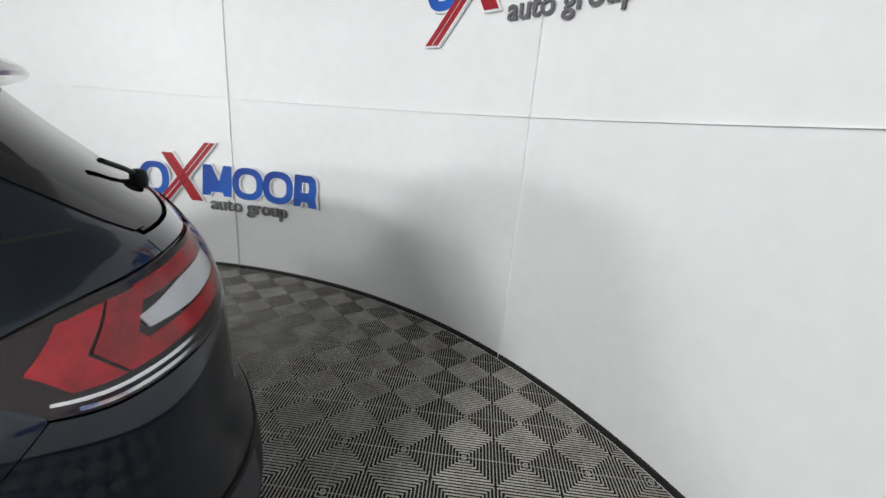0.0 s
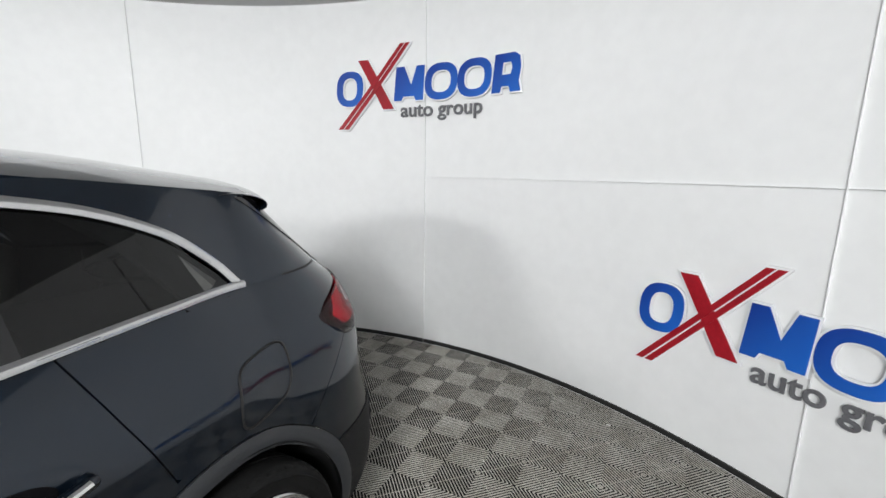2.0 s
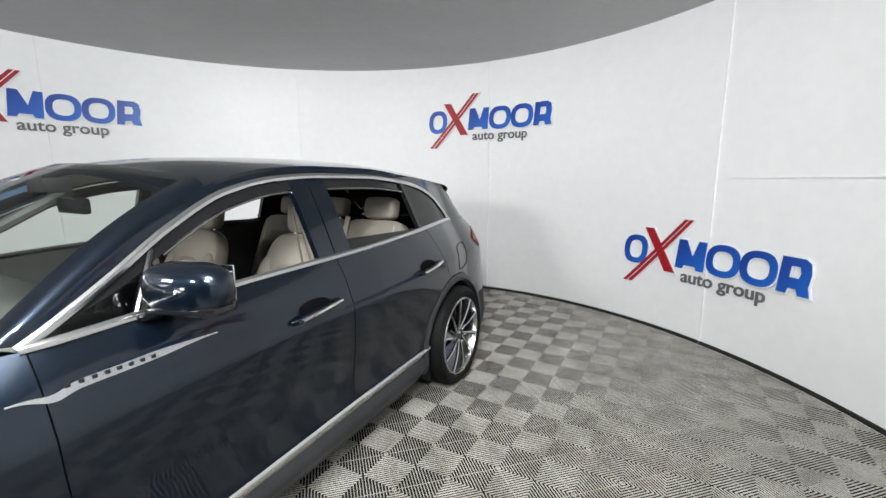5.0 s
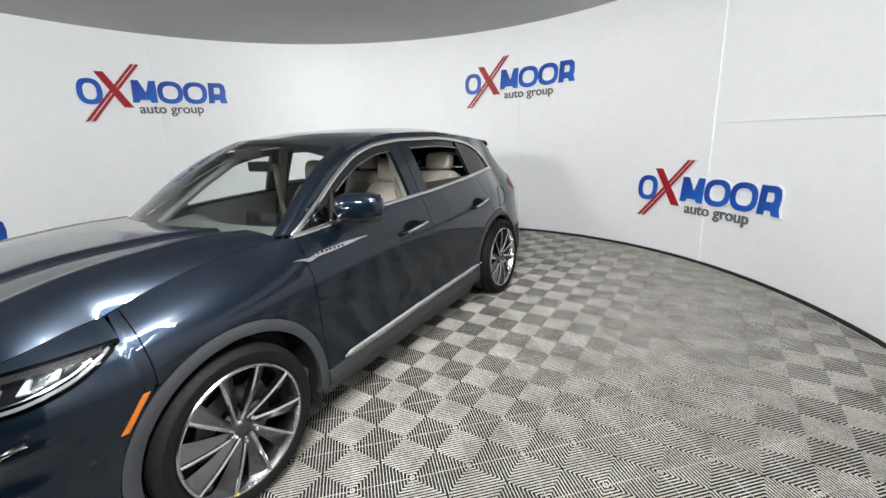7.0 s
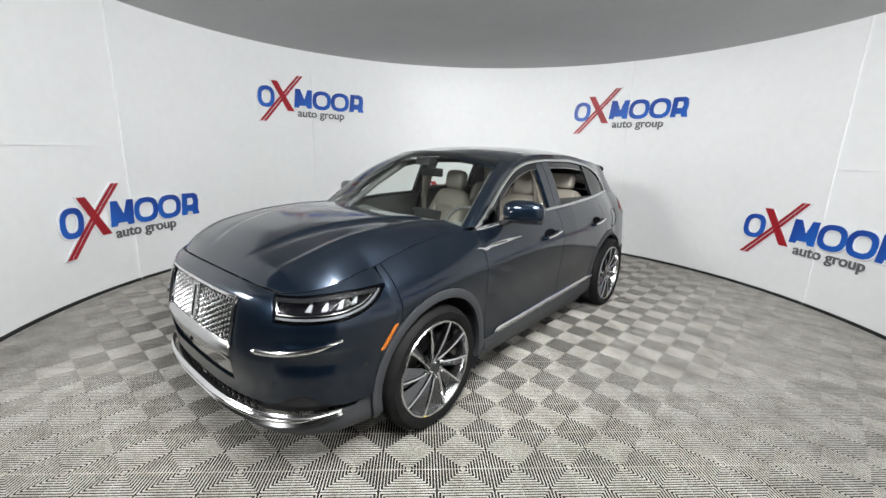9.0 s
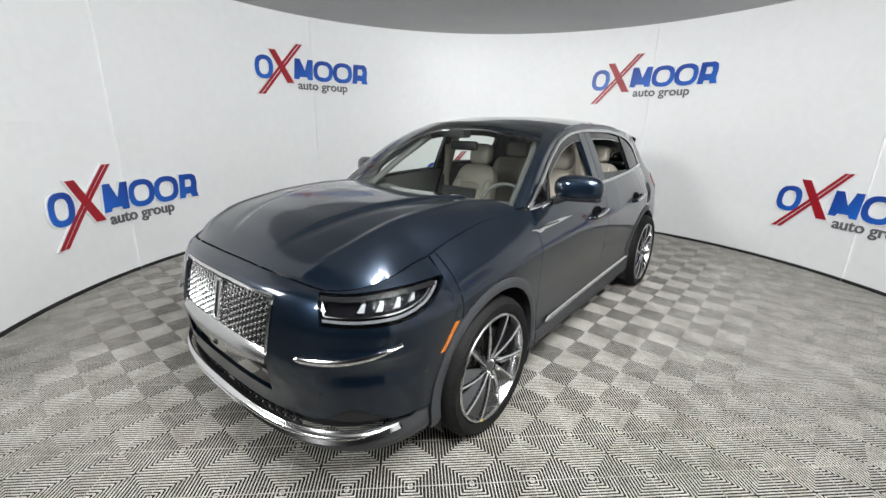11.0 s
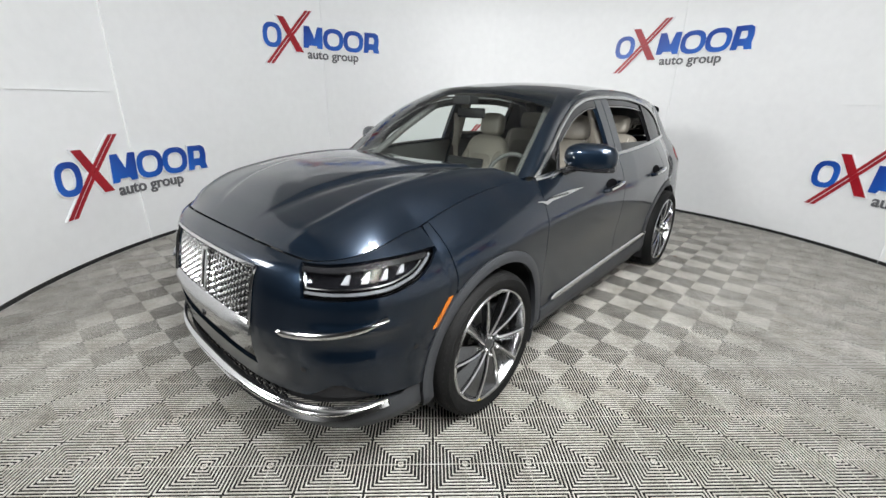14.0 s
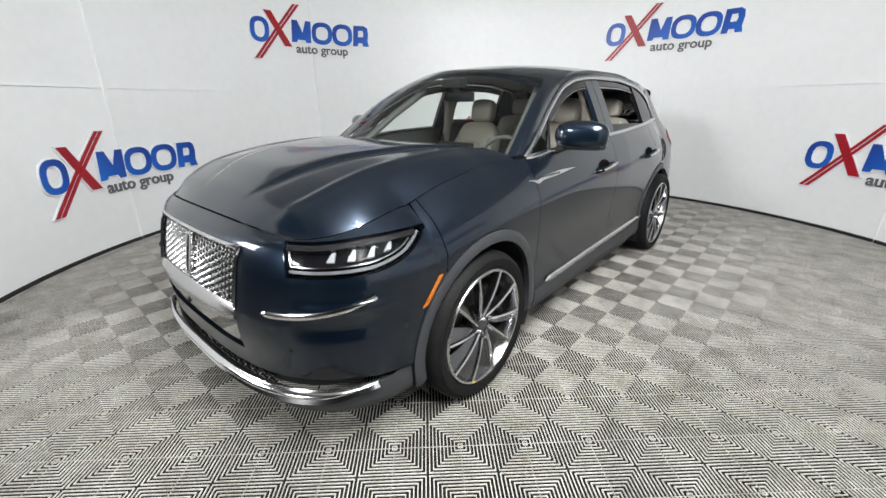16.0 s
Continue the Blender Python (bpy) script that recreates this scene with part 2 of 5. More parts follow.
def keyed(*keys):
    """A smooth curve through (place, value) keys, flat beyond them."""
    xs, ys = np.array([k[0] for k in keys], float), np.array([k[1] for k in keys], float)
    d = np.diff(ys) / np.diff(xs)
    m = np.zeros(len(xs))
    for i in range(1, len(xs) - 1):
        m[i] = 0 if d[i - 1] * d[i] <= 0 else 2 * d[i - 1] * d[i] / (d[i - 1] + d[i])
    m[0], m[-1] = d[0], d[-1]

    def f(x):
        if x <= xs[0]:
            return float(ys[0])
        if x >= xs[-1]:
            return float(ys[-1])
        i = int(np.searchsorted(xs, x)) - 1
        h = xs[i + 1] - xs[i]
        t = (x - xs[i]) / h
        return float((2 * t**3 - 3 * t**2 + 1) * ys[i] + (t**3 - 2 * t**2 + t) * h * m[i] + (3 * t**2 - 2 * t**3) * ys[i + 1] + (t**3 - t**2) * h * m[i + 1])
    return f


def sheet(fn, nu, nv, thick, mirror=False, bm=None, back=False):
    """A pressed panel: fn(u, v) for u, v in 0..1 gives its face; its rim turns in by thick."""
    bm = bm or bmesh.new()
    p = [[Vector(fn(i / nu, j / nv)) for j in range(nv + 1)] for i in range(nu + 1)]
    if mirror:
        p = [[Vector((-q.x, q.y, q.z)) for q in row] for row in p]

    def nrm(i, j):
        a = p[min(i + 1, nu)][j] - p[max(i - 1, 0)][j]
        b = p[i][min(j + 1, nv)] - p[i][max(j - 1, 0)]
        n = a.cross(b)
        return -n.normalized() if mirror else n.normalized()
    outer = [[bm.verts.new(q) for q in row] for row in p]
    for i in range(nu):
        for j in range(nv):
            f = (outer[i][j], outer[i + 1][j], outer[i + 1][j + 1], outer[i][j + 1])
            try:
                bm.faces.new(f)
            except ValueError:
                pass
    if thick:
        inner = {}
        for i in range(nu + 1):
            for j in range(nv + 1):
                if back or i in (0, nu) or j in (0, nv):
                    inner[i, j] = bm.verts.new(p[i][j] - nrm(i, j) * thick)
        edge = [(i, 0) for i in range(nu)] + [(nu, j) for j in range(nv)] + [(i, nv) for i in range(nu, 0, -1)] + [(0, j) for j in range(nv, 0, -1)]
        for a, b in zip(edge, edge[1:] + edge[:1]):
            bm.faces.new((outer[a[0]][a[1]], inner[a], inner[b], outer[b[0]][b[1]]))
        if back:
            for i in range(nu):
                for j in range(nv):
                    bm.faces.new((inner[i, j], inner[i, j + 1], inner[i + 1, j + 1], inner[i + 1, j]))
    return bm


def lerp(a, b, t):
    return a + (b - a) * t


def step(a, b, x):
    t = min(1, max(0, (x - a) / (b - a)))
    return t * t * (3 - 2 * t)


def on_wall(angle, z, r=RW):
    a = radians(angle)
    return (CX + r * math.cos(a), CY + r * math.sin(a), z)


# ---------------------------------------------------------------- booth
SEAM, SEAM_Z = 89.3, 1.59
OPEN_A, OPEN_B = -110.7, -44.7               # the way in, ahead of the car
wall = thing("wall_round", "round white booth wall of smooth curved panels", "wall", kind="structure")


def wall_panel(a0, z0, z1, wide=40):
    gap = 0.0004
    bm = bmesh.new()

    def fn(u, v):
        a = lerp(a0 + gap, a0 + wide - gap, u)
        edge = min(u, 1 - u) * wide * 0.0707
        bow = 0.0001 * math.exp(-edge / 0.03)
        return on_wall(a, lerp(z0 + 0.00003, z1 - 0.00003, v), RW + bow)
    sheet(lambda u, v: fn(1 - u, v), 80, 6, -0.018, bm=bm)
    return part("wall_panel", bm, M_WALL, wall)


def arc(bm, profile, a0, a1, seg=120):
    """A profile of (radius, z) swept round the booth's axis, closed at its ends."""
    rows = [[bm.verts.new(on_wall(lerp(a0, a1, k / seg), z, r)) for r, z in profile] for k in range(seg + 1)]
    n = len(profile)
    for p, q in zip(rows, rows[1:]):
        for i in range(n):
            bm.faces.new((p[i], p[(i + 1) % n], q[(i + 1) % n], q[i]))
    bm.faces.new(rows[0])
    bm.faces.new(rows[-1][::-1])
    return bm


for k in (0, 1, 2, 3, 6, 7, 8):
    wall_panel(SEAM + 40 * k, 0.0, SEAM_Z)
    wall_panel(SEAM + 40 * k, SEAM_Z, HW)
for z0, z1 in ((0.0, SEAM_Z), (SEAM_Z, HW)):
    wall_panel(OPEN_B, z0, z1, 14)
part("wall_backing", arc(bmesh.new(), [(RW + 0.016, 0.0), (RW + 0.10, 0.0), (RW + 0.10, HW), (RW + 0.016, HW)], OPEN_B, OPEN_A + 360), M_SIGNG, wall, "framing behind the panels")
tagged(part("baseboard", arc(bmesh.new(), [(RW + 0.01, 0.0), (RW - 0.012, 0.0), (RW - 0.012, 0.030), (RW - 0.008, 0.035), (RW + 0.01, 0.035)], OPEN_B, OPEN_A + 360, 160), M_BASE, None), "black rubber strip along the foot of the round wall", "baseboard", kind="structure")
bm = bmesh.new()
lathe(bm, [(0.0005, HW), (RW + 0.1, HW), (RW + 0.1, HW + 0.1), (0.0005, HW + 0.1)], "Z", 120, (CX, CY, 0))
tagged(part("ceiling", bm, M_CEIL, None), "flat matt grey ceiling over the round booth", "ceiling", kind="structure")
# plain dark hall round the booth, beyond the way in
for name, cx, cy, sx, sy in (("wall_front", 0, -8.1, 13.2, 0.2), ("wall_back", 0, 6.1, 13.2, 0.2), ("wall_side", 6.5, -1, 0.2, 14.0), ("wall_side", -6.5, -1, 0.2, 14.0)):
    bm = bmesh.new()
    box(bm, cx, cy, 1.6, sx, sy, 3.5)
    tagged(part(name, bm, M_HALL, None, smooth=False), "plain dark grey wall of the hall outside", "wall", kind="structure")
bm = bmesh.new()
box(bm, 0, -1, -0.16, 13.2, 14.4, 0.14)
tagged(part("ground", bm, M_HALL, None, smooth=False), "dark concrete ground of the hall", "ground", kind="structure")
bm = bmesh.new()
box(bm, 0, -1, 3.42, 13.2, 14.4, 0.14)
tagged(part("ceiling_hall", bm, M_HALL, None, smooth=False), "dark ceiling of the hall", "ceiling", kind="structure")

# ---------------------------------------------------------------- signs on the wall


def bend(bm, a0, z0, off):
    """Flat sign coordinates (metres right, up, out) onto the round wall."""
    for v in bm.verts:
        x, y, d = v.co.x, v.co.z, -v.co.y
        v.co = on_wall(a0 - math.degrees(x / RW), z0 + y, RW - off - d)
    return bm


def prism(bm, outline, depth, holes=()):
    """A plate with that outline (x, z), standing out by depth; holes are inner loops."""
    loops = [outline, *holes]
    edges = []
    for lp in loops:
        vs = [bm.verts.new((x, 0, z)) for x, z in lp]
        edges += [bm.edges.new((a, b)) for a, b in zip(vs, vs[1:] + vs[:1])]
    r = bmesh.ops.triangle_fill(bm, use_beauty=True, use_dissolve=False, edges=edges)
    faces = [g for g in r["geom"] if isinstance(g, bmesh.types.BMFace)]
    e = bmesh.ops.extrude_face_region(bm, geom=faces)
    for v in e["geom"]:
        if isinstance(v, bmesh.types.BMVert):
            v.co.y -= depth
    return bm


def ring_loop(cx, cz, rx, rz, n=40, power=2.5, lean=0.0):
    out = []
    for k in range(n):
        a = 2 * math.pi * k / n
        c, s = math.cos(a), math.sin(a)
        x, z = rx * math.copysign(abs(c) ** (2 / power), c), rz * math.copysign(abs(s) ** (2 / power), s)
        out.append((cx + x + lean * z, cz + z))
    return out


def dense(loop, stepsize=0.03):
    out = []
    for (ax, az), (bx, bz) in zip(loop, loop[1:] + loop[:1]):
        n = max(1, int(math.hypot(bx - ax, bz - az) / stepsize))
        out += [(lerp(ax, bx, k / n), lerp(az, bz, k / n)) for k in range(n)]
    return out


def grow(loop, d):
    """The loop moved outwards by d."""
    n, out = len(loop), []
    area = sum(a[0] * b[1] - b[0] * a[1] for a, b in zip(loop, loop[1:] + loop[:1]))
    sg = 1 if area > 0 else -1
    for i in range(n):
        (ax, az), (bx, bz), (cx, cz) = loop[i - 1], loop[i], loop[(i + 1) % n]
        n1, n2 = Vector((bz - az, ax - bx)), Vector((cz - bz, bx - cx))
        n1, n2 = (n1.normalized(), n2.normalized()) if n1.length and n2.length else (n1, n2)
        m = n1 + n2
        m = m / max(0.5, m.length_squared / 2) if m.length else n1
        out.append((bx + sg * d * m.x, bz + sg * d * m.y))
    return out


def sign(a0, z0, name, label):
    s = thing(name, label, "wall sign", group="signs round the wall")
    lean = 0.06

    def plate(pname, loop, material, holes=(), front=0.006):
        loop = dense(loop)
        bm = prism(bmesh.new(), grow(loop, 0.011), 0.018, [grow(h, -0.011) for h in holes])
        back = part("backing_plate", bend(bm, a0, z0, 0.012), M_SIGNW, s, "white acrylic backing", smooth=False)
        bm = prism(bmesh.new(), loop, 0.005, holes)
        part(pname, bend(bm, a0, z0, 0.012 + 0.018 + 0.0015), material, back, smooth=False)

    def disc(cx, rx, bar, zc, rz):
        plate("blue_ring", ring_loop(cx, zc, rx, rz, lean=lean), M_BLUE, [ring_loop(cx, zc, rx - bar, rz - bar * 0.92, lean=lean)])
    disc(0.125, 0.135, 0.062, 0.375, 0.155)
    disc(1.045, 0.158, 0.064, 0.395, 0.148)
    disc(1.362, 0.158, 0.064, 0.395, 0.148)
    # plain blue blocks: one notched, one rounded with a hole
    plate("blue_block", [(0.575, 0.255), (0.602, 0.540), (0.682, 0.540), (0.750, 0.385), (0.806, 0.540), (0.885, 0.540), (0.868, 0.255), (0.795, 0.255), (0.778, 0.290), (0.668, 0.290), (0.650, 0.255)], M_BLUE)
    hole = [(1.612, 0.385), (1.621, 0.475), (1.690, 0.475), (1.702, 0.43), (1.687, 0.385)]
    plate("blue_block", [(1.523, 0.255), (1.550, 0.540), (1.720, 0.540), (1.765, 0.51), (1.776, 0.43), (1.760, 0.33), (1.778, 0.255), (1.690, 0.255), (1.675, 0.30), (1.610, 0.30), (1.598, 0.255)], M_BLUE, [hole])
    # two red crossing bars, the long one with a white stripe
    plate("red_bar", [(0.215, 0.62), (0.315, 0.62), (0.575, 0.19), (0.465, 0.19)], M_RED)
    bm = prism(bmesh.new(), grow(dense([(0.0, 0.015), (0.105, 0.015), (0.735, 0.735), (0.64, 0.735)]), 0.011), 0.020)
    back = part("backing_plate", bend(bm, a0, z0, 0.014), M_SIGNW, s, "white acrylic backing", smooth=False)
    for lo, hi in ((0.0, 0.44), (0.56, 1.0)):
        quad = [(lerp(0.0, 0.105, lo), 0.015), (lerp(0.0, 0.105, hi), 0.015), (lerp(0.64, 0.735, hi), 0.735), (lerp(0.64, 0.735, lo), 0.735)]
        bm = prism(bmesh.new(), dense(quad), 0.005)
        part("red_bar", bend(bm, a0, z0, 0.036), M_RED, back, smooth=False)
    # readable small words
    curve = bpy.data.curves.new("lettering", "FONT")
    curve.body, curve.size, curve.extrude, curve.offset = "auto group", 0.17, 0.005, 0.0026
    tmp = new("lettering", curve)
    me = bpy.data.meshes.new_from_object(tmp.evaluated_get(bpy.context.evaluated_depsgraph_get()))
    bpy.data.objects.remove(tmp)
    bm = bmesh.new()
    bm.from_mesh(me)
    w = max(v.co.x for v in bm.verts)
    for v in bm.verts:
        v.co = Vector((0.635 + v.co.x * 0.80 / w, -v.co.z, 0.120 + v.co.y))
    bmesh.ops.subdivide_edges(bm, edges=[e for e in bm.edges if e.calc_length() > 0.05], cuts=1)
    part("lettering", bend(bm, a0, z0, 0.018), M_SIGNG, s, "small grey words", smooth=False)
    return s


SIGN_A = 101.8
for k in (0, 1, 2, 3, 7, 8):
    high = k in (0, 2, 7)
    sign(SIGN_A + 40 * k, 2.0 if high else 0.455, "wall_sign", "raised blue and red logo sign high on the white wall" if high else "raised blue and red logo sign low on the white wall")

# ---------------------------------------------------------------- car: the body's form
# The car stands along y with its nose towards -y; +x is its driver's side.
YW, ZC, RT = 1.425, 0.375, 0.384            # axles, hub height, tyre radius
R_ARCH, R_CLAD = 0.440, 0.497               # wheel opening, outer edge of the arch cladding
YF, YR = -1.80, 1.70                        # where the plan begins to curve round nose and tail

belt = keyed((-2.45, 0.93), (-2.2, 0.965), (-1.84, 1.030), (-1.57, 1.097), (-1.3, 1.137), (-1.1, 1.150), (-0.95, 1.153), (-0.3, 1.190), (0.3, 1.205), (0.9, 1.232), (1.55, 1.262), (1.8, 1.25), (2.4, 1.20))
side = keyed((0.0, 0.868), (0.13, 0.925), (0.24, 0.924), (0.42, 0.926), (0.60, 0.936), (0.74, 0.940), (0.82, 0.921), (0.90, 0.895), (1.0, 0.843))
rear_in = keyed((0.5, 0.0), (1.0, 0.018), (1.4, 0.060), (1.7, 0.113), (2.0, 0.125))
rear_h = keyed((0.2, 0.12), (0.45, 0.35), (0.75, 0.72), (1.0, 1.03))
nose_y = keyed((0.15, -2.36), (0.34, -2.425), (0.45, -2.42), (0.60, -2.435), (0.80, -2.405), (0.94, -2.365), (1.0, -2.29))
tail_y = keyed((0.2, 2.40), (0.45, 2.49), (0.60, 2.475), (0.76, 2.43), (0.95, 2.42), (1.08, 2.395), (1.19, 2.33), (1.26, 2.245), (1.32, 2.18), (1.42, 2.07), (1.52, 1.975), (1.62, 1.90))


def arc_table(n, w, l):
    a = np.linspace(0, math.pi / 2, 400)
    x, y = w * np.cos(a) ** (2 / n), l * np.sin(a) ** (2 / n)
    s = np.concatenate([[0], np.cumsum(np.hypot(np.diff(x), np.diff(y)))])
    return a, s


N_NOSE, N_TAIL = 3.0, 3.1
A_NOSE, S_NOSE = arc_table(N_NOSE, 0.95, 0.61)
A_TAIL, S_TAIL = arc_table(N_TAIL, 0.93, 0.62)
Q_NOSE, Q_TAIL = YF - S_NOSE[-1], YR + S_TAIL[-1]


def half_width(y, z):
    b = belt(y)
    h = (min(z, b) - 0.2) / (b - 0.2)
    w = side(h)
    hood_in = 0.075 * step(-0.88, -1.25, y) * max(0.0, (h - 0.78) / 0.22) ** 2.2
    flare = 0.022 * (math.exp(-((y + YW) / 0.42) ** 2) + math.exp(-((y - YW) / 0.42) ** 2)) * step(0.2, 0.5, h) * step(0.95, 0.72, h)
    waist = -0.014 * math.exp(-((y - 0.05) / 0.8) ** 2) * math.exp(-((h - 0.36) / 0.16) ** 2)
    w += flare + waist - hood_in - rear_in(y) * rear_h(h)
    if z > b:
        w -= 0.44 * (z - b) + 0.25 * max(0, z - b - 0.15) ** 2
    return w


def skin(q, z, out=0.0):
    """The driver's side of the body: q runs along it, round the nose (q < YF) and the tail (q > YR)."""
    def raw(q, z):
        if q < YF:
            a = float(np.interp(YF - q, S_NOSE, A_NOSE))
            l = YF - nose_y(z)
            y = YF - l * math.sin(a) ** (2 / N_NOSE)
            return Vector((half_width(YF, z) * max(0, math.cos(a)) ** (2 / N_NOSE), y, z))
        if q > YR:
            a = float(np.interp(q - YR, S_TAIL, A_TAIL))
            l = tail_y(z) - YR
            y = YR + l * math.sin(a) ** (2 / N_TAIL)
            return Vector((half_width(YR, z) * max(0, math.cos(a)) ** (2 / N_TAIL), y, z))
        return Vector((half_width(q, z), q, z))
    p = raw(q, z)
    if out:
        e = 0.004
        n = (raw(q + e, z) - raw(q - e, z)).cross(raw(q, z + e) - raw(q, z - e))
        if abs(q - Q_NOSE) < 0.006 or abs(q - Q_TAIL) < 0.006:
            n.x = 0.0
        if n.length > 1e-9:
            p = p + n.normalized() * out
    return p


def q_at(x, z):
    """Where on the nose the skin has that half width."""
    lo, hi = Q_NOSE, YF
    for _ in range(40):
        mid = (lo + hi) / 2
        if skin(mid, z).x < x:
            lo = mid
        else:
            hi = mid
    return (lo + hi) / 2


def qt_at(x, z):
    lo, hi = YR, Q_TAIL
    for _ in range(40):
        mid = (lo + hi) / 2
        if skin(mid, z).x > x:
            lo = mid
        else:
            hi = mid
    return (lo + hi) / 2


def patch(q0, q1, z0, z1, nu, nv, out=0.0, thick=0.02, mirror=False, bm=None, back=False):
    """A panel of the skin between q0(z), q1(z), z0(q) and z1(q), which may be numbers."""
    f = [v if callable(v) else (lambda _, c=v: c) for v in (q0, q1, z0, z1)]

    def fn(u, v):
        q = lerp(f[0](0.7), f[1](0.7), u)
        for _ in range(4):
            z = lerp(f[2](q), f[3](q), v)
            q = lerp(f[0](z), f[1](z), u)
        return skin(q, lerp(f[2](q), f[3](q), v), out)
    return sheet(fn, nu, nv, thick, mirror, bm, back)


def arch_z(yc, r, low):
    def f(q):
        d = r * r - (q - yc) ** 2
        return max(low(q) if callable(low) else low, ZC + math.sqrt(d)) if d > 0 else (low(q) if callable(low) else low)
    return f


car = thing("car", "dark navy blue crossover car with lowered side windows on ribbed tiles", "car")
BOTH = ((False, "driver"), (True, "passenger"))

# ---- doors, fenders, quarter panels
G = 0.0022                                    # half a shut line
door_low = keyed((-1.0, 0.375), (1.1, 0.415))


def door1_front(z):
    return -0.948 + G + 0.035 * step(0.95, 0.35, z)


def door1_rear(z):
    return 0.216 - G + 0.012 * math.sin((z - 0.4) * 5)


def door2_front(z):
    return 0.216 + G + 0.012 * math.sin((z - 0.4) * 5)


def door2_rear(z):
    e = 1.165 + 0.42 * (1.2 - z)
    d = (R_CLAD + 0.004) ** 2 - (z - ZC) ** 2
    return (min(e, YW - math.sqrt(d)) if d > 0 else e) - G


def quarter_front(z):
    return door2_rear(z) + 2 * G if z < 1.25 else 1.0


for mirror, who in BOTH:
    part("front_fender", patch(-1.735, lambda z: door1_front(z) - 2 * G, arch_z(-YW, R_CLAD + 0.003, door_low), lambda q: belt(q) - 0.002, 64, 26, mirror=mirror), M_PAINT, car)
    part("front_door", patch(door1_front, door1_rear, door_low, lambda q: belt(q) - 0.003, 44, 36, mirror=mirror), M_PAINT, car)
    part("rear_door", patch(door2_front, door2_rear, door_low, lambda q: belt(q) - 0.003, 44, 40, mirror=mirror), M_PAINT, car)

TL_TOP = keyed((1.895, 1.085), (1.97, 1.125), (2.12, 1.158), (2.4, 1.178), (3.2, 1.16))
TL_BOT = keyed((1.895, 1.077), (1.98, 0.995), (2.08, 0.972), (2.25, 0.982), (2.6, 1.00), (3.2, 1.00))
Q_STRIP = qt_at(0.575, 1.215)                 # where quarter panel meets tailgate


def bumper_seam(z):
    """Shut line between quarter panel and rear bumper, slanting from lamp to wheel arch."""
    return lerp(1.765, 1.985, (z - 0.745) / 0.245)


def quarter_rear(z):
    if z < 0.99:
        return bumper_seam(z) - 0.0015
    return 1.985 - 0.09 * step(0.99, 1.08, z)


for mirror, who in BOTH:
    bm = bmesh.new()
    # over the wheel, between door and lamp
    patch(quarter_front, quarter_rear, arch_z(YW, R_CLAD + 0.003, 0.745), lambda q: belt(q) - 0.002, 60, 44, mirror=mirror, bm=bm)
    # above the lamp
    patch(1.895, lambda z: Q_STRIP, lambda q: TL_TOP(q) + 0.004, lambda q: belt(q) - 0.002, 26, 8, mirror=mirror, bm=bm)
    bmesh.ops.remove_doubles(bm, verts=bm.verts, dist=0.0006)
    part("quarter_panel", bm, M_PAINT, car)

# upper quarter (the thick rear pillar) and roof rail over the doors
dlo_top = keyed((-0.97, 1.150), (-0.75, 1.275), (-0.50, 1.425), (-0.25, 1.535), (0.0, 1.585), (0.3, 1.602), (0.7, 1.598), (1.0, 1.572), (1.25, 1.532), (1.45, 1.455), (1.60, 1.335), (1.655, 1.262))
roof_mid = keyed((-0.62, 1.610), (-0.45, 1.655), (-0.1, 1.697), (0.4, 1.712), (0.9, 1.706), (1.4, 1.674), (1.8, 1.618), (2.1, 1.568))


def rail_top(y):
    return dlo_top(y) + 0.052 if y < 1.0 else 1.624 - 0.10 * (y - 1.0)


def roof_edge(y):
    z = rail_top(y)
    return skin(y, z) if y < YR else skin(YR, z) + Vector((-0.10 * (y - YR), y - YR, 0))


def glass_edge(z):
    return qt_at(min(lerp(0.565, 0.585, (z - 1.222) / 0.31), half_width(YR, z) - 0.004), z)


for mirror, who in BOTH:
    part("roof_rail", sheet(lambda u, v: skin(lerp(-0.33, 1.0, u), lerp(dlo_top(lerp(-0.33, 1.0, u)) + 0.012, rail_top(lerp(-0.33, 1.0, u)), v)), 40, 6, 0.03, mirror), M_PAINT, car)

    def rear_pillar(u, v):
        # from the glass edge back to the tailgate glass
        z_low, z_top = 1.25, 1.60
        for _ in range(4):
            z = lerp(z_low, z_top, v)
            lo, hi = 1.0, 1.655
            for _ in range(30):
                mid = (lo + hi) / 2
                if dlo_top(mid) > z:
                    lo = mid
                else:
                    hi = mid
            q = lerp(lo + 0.012, glass_edge(z) - 0.004, u)
            z_low, z_top = belt(q) - 0.002, min(1.60, rail_top(min(q, 1.85)) + 0.002)
        return skin(q, z)
    part("rear_pillar", sheet(rear_pillar, 40, 24, 0.03, mirror), M_PAINT, car)

# ---- roof, hood


def roof_fn(u, v):
    y = lerp(-0.42 - 0.10 * (1 - abs(2 * u - 1) ** 2), 1.95 - 0.13 * abs(2 * u - 1) ** 2.2, v)
    e = roof_edge(max(y, -0.33))
    s = 2 * u - 1
    w = e.x + (0.012 if y < 1.0 else 0.0) - 0.14 * max(0, -0.33 - y)
    ze = e.z - 0.35 * max(0, -0.33 - y)
    zc = roof_mid(y)
    return (s * w, y, ze + (zc - ze) * (1 - abs(s) ** 2.3))


part("roof", sheet(roof_fn, 48, 60, 0.03), M_PAINT, car)


Q_HOOD = q_at(0.645, 0.96)


def top_z(q):
    """Upper edge of fender and nose, where the hood begins."""
    return belt(q) if q >= YF else lerp(belt(YF), 0.976, step(YF, Q_HOOD, q))


